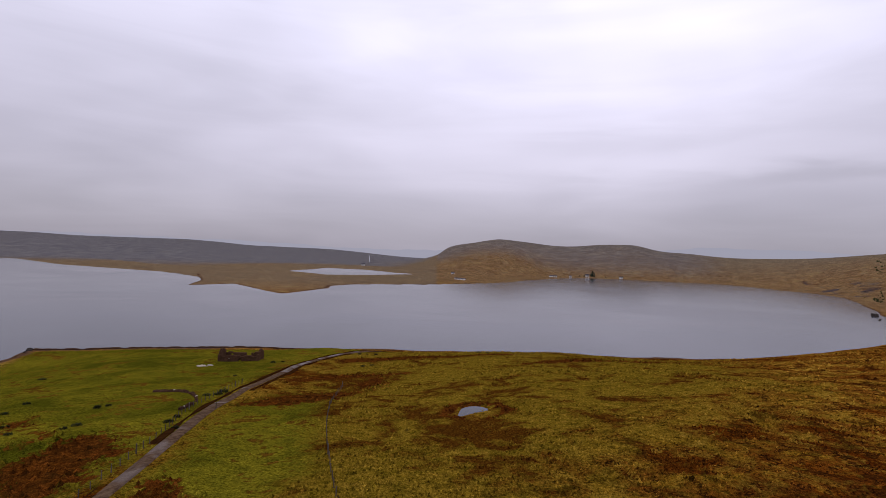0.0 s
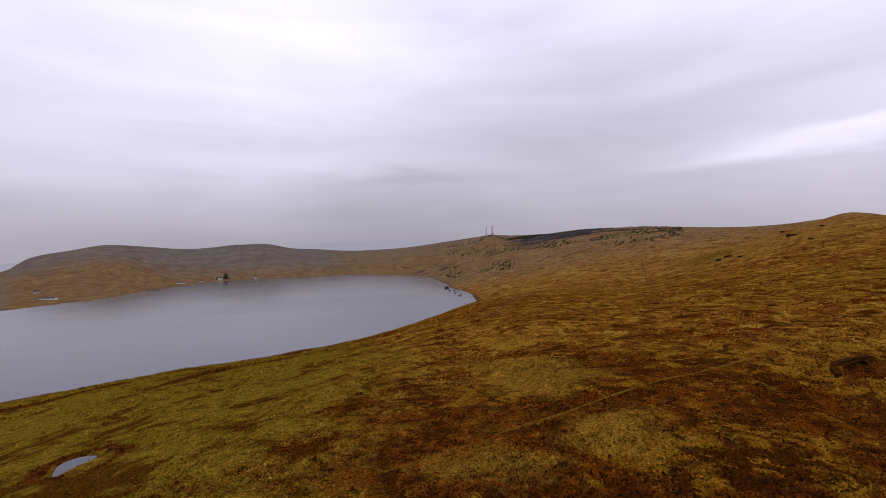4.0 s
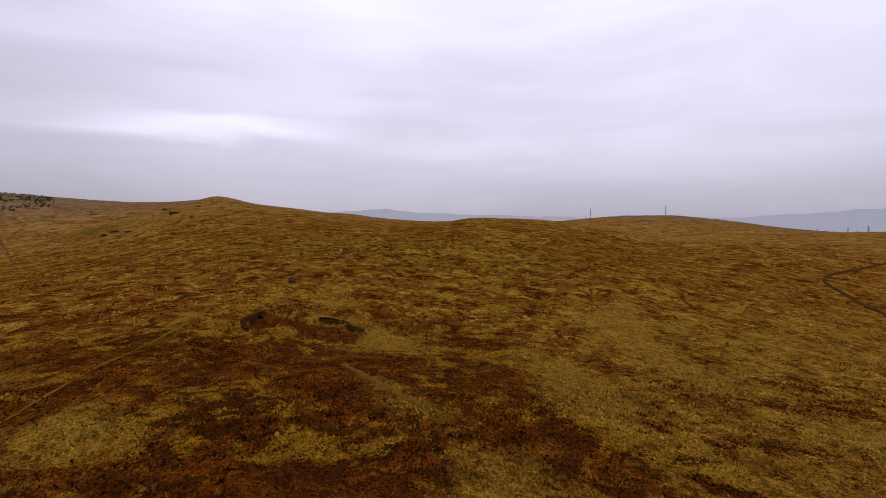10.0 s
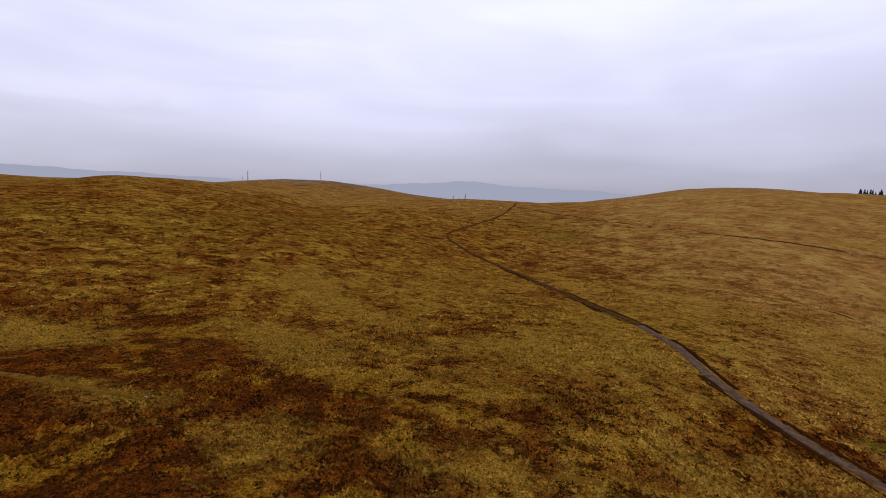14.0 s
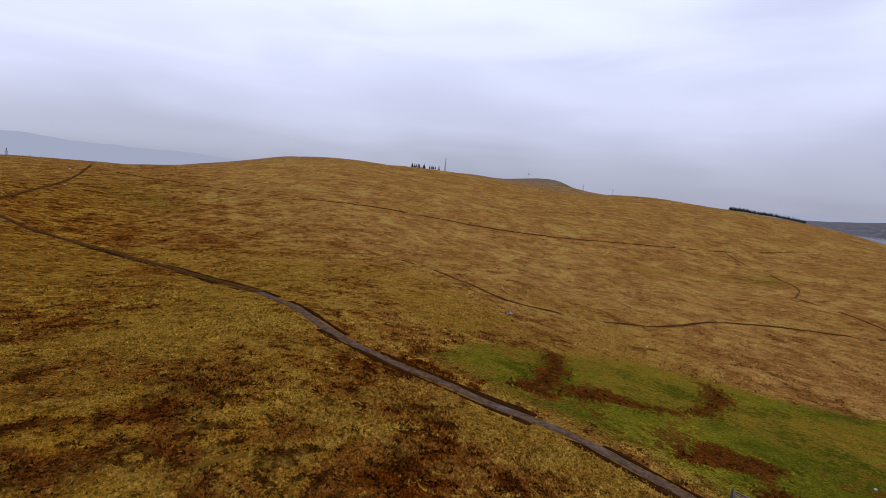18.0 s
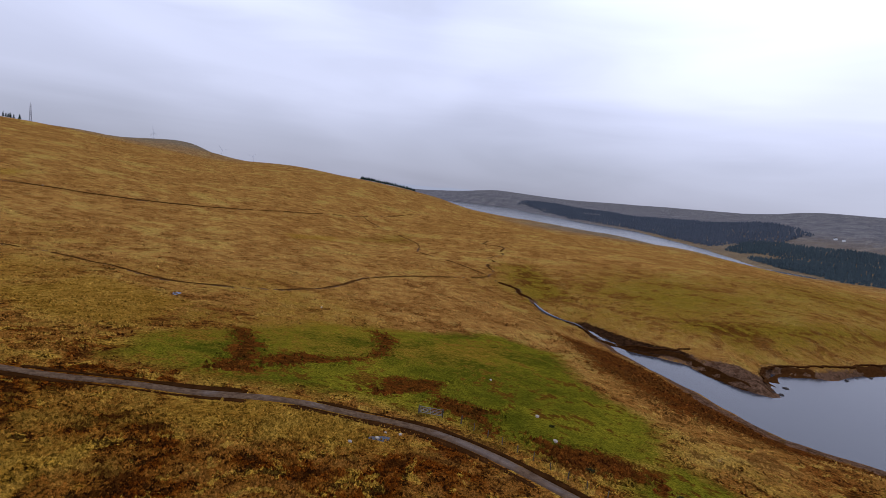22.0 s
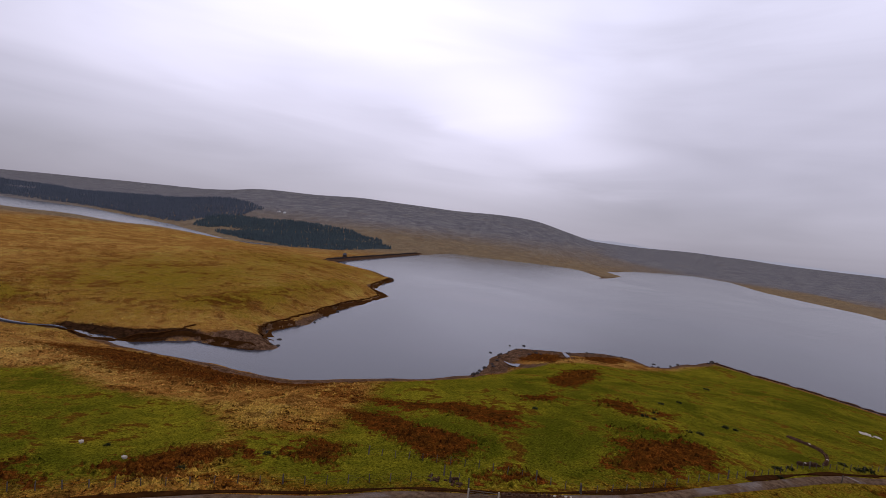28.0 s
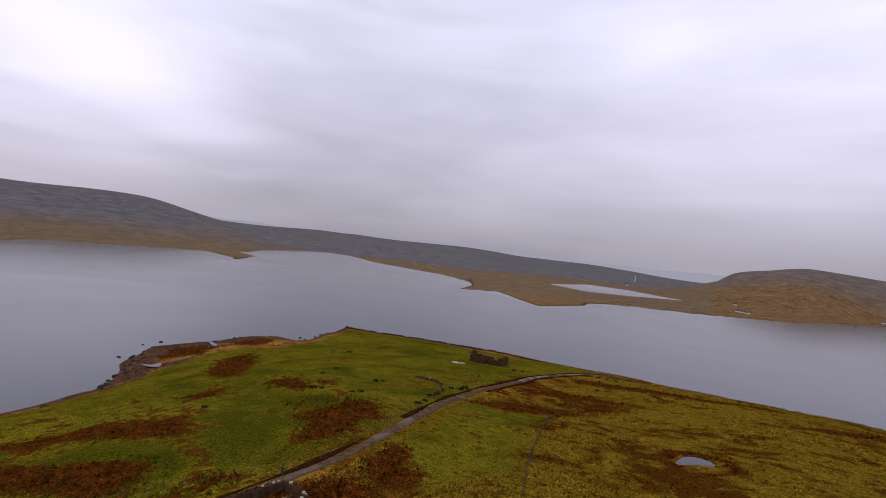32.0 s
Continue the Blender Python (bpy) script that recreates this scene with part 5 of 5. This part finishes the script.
for x, y, s in ((-53, 121, 1.6), (-53, 124, 1.9), (-55, 119, 1.4), (-61, 185, 1.8), (-58, 187, 1.2), (-65, 90, 1.3), (-66, 88, 1.0), (-71, 104, 1.4), (-70, 106, 1.0), (-90, 109, 1.2), (-126, 159, 1.6),
                (-128, 160, 1.1), (-62, 153, 1.0), (-84, 61, 1.2), (-87, 100, 1.3), (-79, 91, 1.2), (-76, 85, 1.4), (-74, 86, 1.0), (-50, 96, 1.3), (-49.5, 92, 1.5), (-63, 3, 1.0), (-58, -8, 1.1), (-70, -20, 0.9),
                (-46, 88, 1.2), (-33, 214, 1.4), (-26, 216, 1.6), (-30, 216, 1.0), (-23, 180, 1.2), (-26, 178, 1.4), (20, 225, 1.6), (24, 224, 1.2), (60, 255, 1.6), (95, 262, 2.0), (-40, 250, 1.5)):
    shrub(x, y, s * 0.62, "dark rushy shrub clump in the pasture", "pasture shrubs")



def scrub(az0, az1, d0, d1, count, seed, label, lo, hi):
    """Low dark bushes scattered in drifts over a far hillside, joined."""
    rnd = np.random.RandomState(seed)
    a, d = np.radians(rnd.uniform(az0, az1, count)), rnd.uniform(d0, d1, count)
    p = np.stack([d * np.sin(a), d * np.cos(a)], 1)
    p = p[(value_noise(p, 75, seed) + 0.6 * value_noise(p, 30, seed + 1) > 0.15) & (signed_distance(p, LOCH) > 30)]
    n, sides = len(p), 6
    z, wide = ground_height(p), rnd.uniform(lo, hi, len(p))
    vs, fs, base = [], [], 0
    for z0, z1, r0_ in ((-.1, .55, .55), (.2, .8, .36)):
        ang = rnd.uniform(0, 6.28, (n, 1)) + np.arange(sides) * math.tau / sides
        rr = wide[:, None] * r0_ * rnd.uniform(.6, 1.25, (n, sides))
        ring = np.stack([p[:, :1] + rr * np.cos(ang), p[:, 1:] + rr * np.sin(ang), z[:, None] + wide[:, None] * (z0 + rnd.uniform(-.08, .12, (n, sides)))], -1)
        tip = np.stack([p[:, 0] + rnd.normal(0, .12, n) * wide, p[:, 1] + rnd.normal(0, .12, n) * wide, z + wide * z1 * rnd.uniform(.6, 1.0, n)], -1)[:, None]
        vs.append(np.concatenate([ring, tip], 1).reshape(-1, 3))
        i_, j = base + np.arange(n)[:, None] * (sides + 1), np.arange(sides)
        fs.append(np.stack([i_ + j, i_ + (j + 1) % sides, np.repeat(i_ + sides, sides, 1)], -1).reshape(-1, 3))
        base += n * (sides + 1)
    me = bpy.data.meshes.new("scrub")
    me.from_pydata(np.concatenate(vs).tolist(), [], np.concatenate(fs).tolist())
    me.materials.append(GORSE)
    return tagged(new("scrub", me), label, "scrub", kind="stuff")


scrub(42, 68, 820, 1470, 3200, 61, "drifts of dark gorse and heather scrub on the hill", 2.0, 5.0)
scrub(49, 62, 1330, 1480, 900, 67, "dark scrub thick along the hilltop", 2.5, 5.5)
scrub(32, 44, 640, 1100, 420, 71, "scattered dark gorse above the loch shore", 1.6, 3.4)
scrub(120, 142, 1350, 1640, 500, 73, "sparse dark heather scrub on the far hilltop", 2.0, 4.0)

# ---- masts and turbines on the skyline ----


def lattice_mast(az, dist, high, wide, label, dishes=True, foot=None):
    x, y = at_bearing(az, dist)
    m = tagged(empty("radio_mast", x, y), label, "mast", "skyline masts")
    for sx, sy in ((1, 1), (-1, 1), (-1, -1), (1, -1)):
        bm = bmesh.new()
        rod(bm, (sx * wide / 2, sy * wide / 2, -1), (sx * wide * .16, sy * wide * .16, high), wide * .07, wide * .05, 4)
        part("leg", bm, GREY_STEEL, m)
    n_ = 9
    for k in range(n_):
        z0, z1 = high * k / n_, high * (k + 1) / n_
        r0, r1 = wide / 2 * (1 - .68 * k / n_), wide / 2 * (1 - .68 * (k + 1) / n_)
        bm = bmesh.new()
        for (ax, ay), (bx, by) in (((1, 1), (-1, 1)), ((-1, 1), (-1, -1)), ((-1, -1), (1, -1)), ((1, -1), (1, 1))):
            rod(bm, (ax * r0, ay * r0, z0), (bx * r1, by * r1, z1), wide * .03, None, 3)
            rod(bm, (bx * r0, by * r0, z0), (ax * r1, ay * r1, z1), wide * .03, None, 3)
        part("bracing", bm, GREY_STEEL, m)
    if dishes:
        for z, r, a in ((high * .95, wide * .3, 1.0), (high * .82, wide * .34, 2.6), (high * .70, wide * .26, 4.4)):
            bm = bmesh.new()
            rod(bm, (math.cos(a) * wide * .2, math.sin(a) * wide * .2, z), (math.cos(a) * wide * .45, math.sin(a) * wide * .45, z), r, r * .8, 12)
            part("dish", bm, OFF_WHITE, m)
    bm = bmesh.new()
    rod(bm, (0, 0, high * .97), (0, 0, high * 1.1), wide * .05, wide * .02, 4)
    part("aerial", bm, GREY_STEEL, m)


lattice_mast(46.8, 1400, 30, 3.6, "tall grey lattice radio mast on the heather hill")
lattice_mast(47.5, 1400, 30, 4.6, "broad grey lattice mast hung with dishes", True)
lattice_mast(123.5, 1610, 32, 3.2, "thin lattice mast behind the far ridge", False)
lattice_mast(123.0, 1640, 16, 2.4, "short lattice mast beside a taller one", False)
lattice_mast(131.2, 1560, 30, 2.6, "thin guyed mast on the far hilltop", False)
lattice_mast(147.9, 1250, 17, 3.4, "small grey pylon on the distant col", False)
lattice_mast(146.5, 1250, 11, 2.6, "low grey pylon on the distant col", False)
lattice_mast(189.9, 1300, 35, 4.0, "tall tapering lattice mast beside a shelter belt", True)


def wind_turbine(az, dist, tip, turn, spin):
    """A turbine whose top blade reaches that height above the plan's zero."""
    x, y = at_bearing(az, dist)
    z = height_at(x, y)
    t = tagged(empty("wind_turbine", x, y, z, turn), "pale three-bladed wind turbine, far off in haze", "wind turbine", "distant turbines")
    hub = (tip - z) * .66
    bm = bmesh.new()
    rod(bm, (0, 0, -1), (0, 0, hub), 1.9, 1.1, 10)
    part("tower", bm, OFF_WHITE, t)
    bm = bmesh.new()
    box(bm, (0, 1.2, hub + .8), (2.4, 6, 2.4), 0, .9)
    nacelle = part("nacelle", bm, OFF_WHITE, t)
    for k in range(3):
        a = radians(spin + 120 * k)
        bm = bmesh.new()
        end = Vector((math.sin(a), 0, math.cos(a))) * (tip - z) * .34
        rod(bm, (0, -2.2, hub + .8), Vector((0, -2.2, hub + .8)) + end * .3, .7, 1.0, 6)
        rod(bm, Vector((0, -2.2, hub + .8)) + end * .3, Vector((0, -2.2, hub + .8)) + end, 1.0, .25, 6)
        part("blade", bm, OFF_WHITE, nacelle)


wind_turbine(199.45, 2700, 196, 20, 10)
wind_turbine(205.7, 3000, 166, 20, 40)
wind_turbine(208.8, 3000, 150, 20, 75)
wind_turbine(204.0, 3400, 160, 20, 100)

tx, ty = at_bearing(352.0, 1900)
pale_tower = tagged(empty("tower", tx, ty), "slender white tower standing beyond the bay", "tower")
bm = bmesh.new()
rod(bm, (0, 0, -1), (0, 0, 24), 1.7, 1.3, 10)
part("shaft", bm, OFF_WHITE, pale_tower)
bm = bmesh.new()
rod(bm, (0, 0, 24), (0, 0, 25.6), 1.8, 1.2, 10)
part("cap", bm, GREY_STEEL, pale_tower)

# ---- dam ----
a, b = Vector((-600, 62)), Vector((-872, 246))
along = (b - a).normalized()
long_ = (b - a).length
dam = tagged(empty("dam", a.x, a.y, 0, math.degrees(math.atan2(along.y, along.x))), "long low stone-faced dam holding back the loch", "dam")
bm = bmesh.new()
prof = [(-9, -6), (-2.6, 2.4), (2.6, 2.4), (16, -9)]
ends = [[bm.verts.new((x, -p[0], p[1])) for p in prof] for x in (-14, long_ + 18)]
for k in range(3):
    bm.faces.new((ends[0][k], ends[0][k + 1], ends[1][k + 1], ends[1][k]))
bm.faces.new(ends[0]), bm.faces.new(ends[1][::-1])
bmesh.ops.recalc_face_normals(bm, faces=bm.faces[:])
part("embankment", bm, STONE, dam)
for y in (-2.3, 2.3):
    bm = bmesh.new()
    box(bm, (long_ / 2, y, 2.95), (long_ + 10, .5, 1.1))
    part("parapet", bm, DARK_STONE, dam)
tower = tagged(empty("valve_tower", -640, 84, -2, 34), "small square stone valve tower at the dam", "tower")
bm = bmesh.new()
box(bm, (0, 0, 3.5), (4, 4, 9), 0, .94)
part("shaft", bm, DARK_STONE, tower)
bm = bmesh.new()
box(bm, (0, 0, 9.2), (5, 5, 2.4), 0, .25)
part("roof", bm, SLATE, tower)
bm = bmesh.new()
box(bm, (5.0, -4, 4.6), (1.4, 11, .4), .6)
part("footbridge", bm, GREY_STEEL, tower)

# ---- houses and sheds on the far shore ----


def house(x, y, long, deep, eaves, ridge, turn, label, windows=3, chimneys=2, z=None):
    hse = tagged(empty("house", x, y, z, turn), label, "house", "lochside buildings")
    bm = bmesh.new()
    box(bm, (0, 0, eaves / 2 - .5), (long, deep, eaves + 1))
    for s in (-1, 1):
        v_ = [bm.verts.new((s * long / 2, -deep / 2, eaves)), bm.verts.new((s * long / 2, deep / 2, eaves)), bm.verts.new((s * long / 2, 0, ridge - .1))]
        bm.faces.new(v_)
    part("wall", bm, WHITE_WALL, hse)
    bm = bmesh.new()
    e = .4
    for s in (-1, 1):
        q = [(-long / 2 - e, s * (deep / 2 + e), eaves - .2), (long / 2 + e, s * (deep / 2 + e), eaves - .2), (long / 2 + e, 0, ridge), (-long / 2 - e, 0, ridge)]
        lo = [bm.verts.new(p) for p in q]
        hi = [bm.verts.new((p[0], p[1], p[2] + .2)) for p in q]
        bm.faces.new(hi), bm.faces.new(lo[::-1])
        for k in range(4):
            bm.faces.new((lo[k], lo[(k + 1) % 4], hi[(k + 1) % 4], hi[k]))
    part("roof", bm, SLATE, hse)
    for k in range(chimneys):
        bm = bmesh.new()
        box(bm, ((-1, 1)[k % 2] * (long / 2 - .6), 0, ridge + .5), (.9, .9, 1.6))
        part("chimney", bm, STONE, hse)
    for k in range(windows):
        bm = bmesh.new()
        at_x = -long / 2 + long * (k + .5) / windows
        for dx, dz, sx, sz in ((-.55, 0, .12, 1.5), (.55, 0, .12, 1.5), (0, .7, 1.2, .1), (0, -.7, 1.3, .12)):
            box(bm, (at_x + dx, -deep / 2 - .05, eaves * .58 + dz), (sx, .16, sz))
        win = part("window", bm, OFF_WHITE, hse)
        bm = bmesh.new()
        box(bm, (at_x, -deep / 2 - .02, eaves * .58), (1.0, .1, 1.3))
        part("pane", bm, GLASS_DARK, win)
    bm = bmesh.new()
    box(bm, (long * .08, -deep / 2 - .03, 1.0), (1.0, .12, 2.0))
    part("door", bm, OLD_WOOD, hse)


house(*at_bearing(17.05, 1252), 9, 6.5, 4.6, 7.2, -17, "small white cottage by the loch with dark trees")
house(*at_bearing(13.3, 1180), 17, 6, 2.6, 4.2, -20, "long low white shed near the shore", 4, 0)
house(*at_bearing(15.2, 1205), 6, 5, 2.6, 4.2, -15, "tiny white hut near the shore", 1, 0)
house(*at_bearing(20.6, 1265), 8, 6, 3.0, 5.0, -20, "low white cottage on the shore road", 2, 2)
house(*at_bearing(1.75, 1130), 7, 5, 3.0, 4.8, 0, "small white building above the shore", 2, 1)
house(*at_bearing(269.6, 1650), 9, 6, 3.4, 5.4, 200, "pale farmhouse on the far hillside")
house(*at_bearing(270.2, 1640), 13, 6, 2.6, 4.4, 190, "long pale barn beside a hillside farm", 4, 0)
house(*at_bearing(351.3, 1480), 9, 6, 3.2, 5.4, 0, "white farmhouse beyond the bay", 3, 2)
house(*at_bearing(2.6, 926), 26, 5, 2.0, 3.0, -50, "long flat white boathouse at the water's edge", 6, 0)


def jetty(az, dist, long, turn):
    x, y = at_bearing(az, dist)
    j = tagged(empty("jetty", x, y, 0.0, turn), "low timber jetty on the far shore", "jetty", "far jetties")
    bm = bmesh.new()
    box(bm, (0, 0, .9), (long, 2.2, .25))
    part("deck", bm, OLD_WOOD, j)
    for k in range(5):
        bm = bmesh.new()
        rod(bm, (-long / 2 + long * k / 4, .8, -2), (-long / 2 + long * k / 4, .8, 1.5), .18, .16, 6)
        part("pile", bm, OLD_WOOD, j)


jetty(8.7, 985, 18, -30), jetty(10.4, 1010, 22, -25)


def boat(az, dist, turn):
    x, y = at_bearing(az, dist)
    bt = tagged(empty("rowing_boat", x, y, 0, turn), "small moored open boat", "boat", "moored boats")
    bm = bmesh.new()
    sec = []
    for u, w_, d_ in ((-2.6, .75, .6), (-1, 1.0, .65), (1, .9, .65), (2.3, .4, .75), (2.9, .05, .85)):
        sec.append([bm.verts.new(p) for p in ((u, -w_, d_), (u, -w_ * .6, -.2), (u, w_ * .6, -.2), (u, w_, d_))])
    for p, q in zip(sec, sec[1:]):
        for k in range(3):
            bm.faces.new((p[k], p[k + 1], q[k + 1], q[k]))
    bm.faces.new(sec[0])
    bmesh.ops.solidify(bm, geom=bm.faces[:], thickness=.08)
    part("hull", bm, RED_PAINT, bt)
    for u in (-1.4, .6):
        bm = bmesh.new()
        box(bm, (u, 0, .4), (.35, 1.5, .06))
        part("thwart", bm, OLD_WOOD, bt)


boat(9.4, 975, 40), boat(10.9, 990, 70), boat(11.2, 1000, 20)

# ---- tussocks: tufts of grass, rush and bracken on the near ground ----


def tufts(name, count, r0, r1, seed, high, wide, label, keep=None, power=1.0):
    """Many small tufts standing on the ground, denser near the middle, in one mesh with the ground's own cover."""
    rnd = np.random.RandomState(seed)
    r = r0 * (r1 / r0) ** (rnd.uniform(0, 1, count) ** power)
    a = rnd.uniform(0, 2 * math.pi, count)
    p = np.stack([r * np.sin(a), r * np.cos(a)], 1)
    ok = (signed_distance(p, LOCH) > 5) & (near_line(p, ROAD) > 2.3) & (near_line(p, DRAIN) > 1.6) & (near_line(p, BURN) > 2.2) & (near_line(p, SIDE_BURN) > 1.6)
    p, r = p[ok], r[ok]
    if keep is not None:
        k_ = keep(p, rnd)
        p, r = p[k_], r[k_]
    n = len(p)
    z = ground_height(p)
    size = rnd.uniform(.6, 1.4, n) * (0.8 + 0.4 * value_noise(p, 14, seed)) * (1 + r / r1)
    sides = 5
    ang = rnd.uniform(0, 6.28, (n, 1)) + np.arange(sides) * 6.283 / sides
    rr = wide * size[:, None] * rnd.uniform(.55, 1.2, (n, sides))
    ring = np.stack([p[:, :1] + rr * np.cos(ang), p[:, 1:] + rr * np.sin(ang), np.repeat((z - .08)[:, None], sides, 1)], -1)
    tip = np.stack([p[:, 0] + rnd.normal(0, .3, n) * wide, p[:, 1] + rnd.normal(0, .3, n) * wide, z + high * size * rnd.uniform(.6, 1.2, n)], -1)[:, None]
    vs = np.concatenate([ring, tip], 1).reshape(-1, 3)
    i_ = np.arange(n)[:, None] * (sides + 1)
    j = np.arange(sides)
    fs = np.stack([i_ + j, i_ + (j + 1) % sides, np.repeat(i_ + sides, sides, 1)], -1).reshape(-1, 3)
    me = bpy.data.meshes.new(name)
    me.vertices.add(len(vs)), me.loops.add(fs.size), me.polygons.add(len(fs))
    me.vertices.foreach_set("co", vs.ravel())
    me.loops.foreach_set("vertex_index", fs.ravel())
    me.polygons.foreach_set("loop_start", np.arange(0, fs.size, 3))
    me.update(calc_edges=True)
    ring_i = np.clip(np.round(np.log(np.maximum(np.hypot(p[:, 0], p[:, 1]), 2) / 2.0) / math.log(4900 / 2.0) * (RINGS - 1)), 0, RINGS - 1).astype(int)
    turn_i = np.round((np.arctan2(p[:, 0], p[:, 1]) % (2 * math.pi)) / (2 * math.pi) * TURNS).astype(int) % TURNS
    src = ring_i * TURNS + turn_i
    for key in ("bare", "tawny", "rusty", "heath_haze", "heather", "pasture", "bracken", "upland_haze", "pale", "mossy"):
        buf = np.empty(len(ground_mesh.vertices), np.float32)
        ground_mesh.attributes[key].data.foreach_get("value", buf)
        me.attributes.new(key, "FLOAT", "POINT").data.foreach_set("value", np.repeat(buf[src], sides + 1))
    me.attributes.new("tuft", "FLOAT", "POINT").data.foreach_set("value", np.ones(len(vs), np.float32))
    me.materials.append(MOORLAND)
    return tagged(new(name, me), label, "grass", kind="stuff")


def zone_value(key, p):
    buf = np.empty(len(ground_mesh.vertices), np.float32)
    ground_mesh.attributes[key].data.foreach_get("value", buf)
    ring_i = np.clip(np.round(np.log(np.maximum(np.hypot(p[:, 0], p[:, 1]), 2) / 2.0) / math.log(4900 / 2.0) * (RINGS - 1)), 0, RINGS - 1).astype(int)
    turn_i = np.round((np.arctan2(p[:, 0], p[:, 1]) % (2 * math.pi)) / (2 * math.pi) * TURNS).astype(int) % TURNS
    return buf[ring_i * TURNS + turn_i]


tufts("grass_tussocks", 300000, 14, 300, 41, .26, .24, "tussocks of bleached moor grass", lambda p, rnd: zone_value("pasture", p) < .45)
tufts("bracken_clumps", 90000, 25, 260, 43, .4, .38, "rusty dead bracken and rush clumps", lambda p, rnd: (zone_value("bracken", p) > .35) | ((rnd.uniform(0, 1, len(p)) < .05) & (zone_value("pasture", p) < .5)))
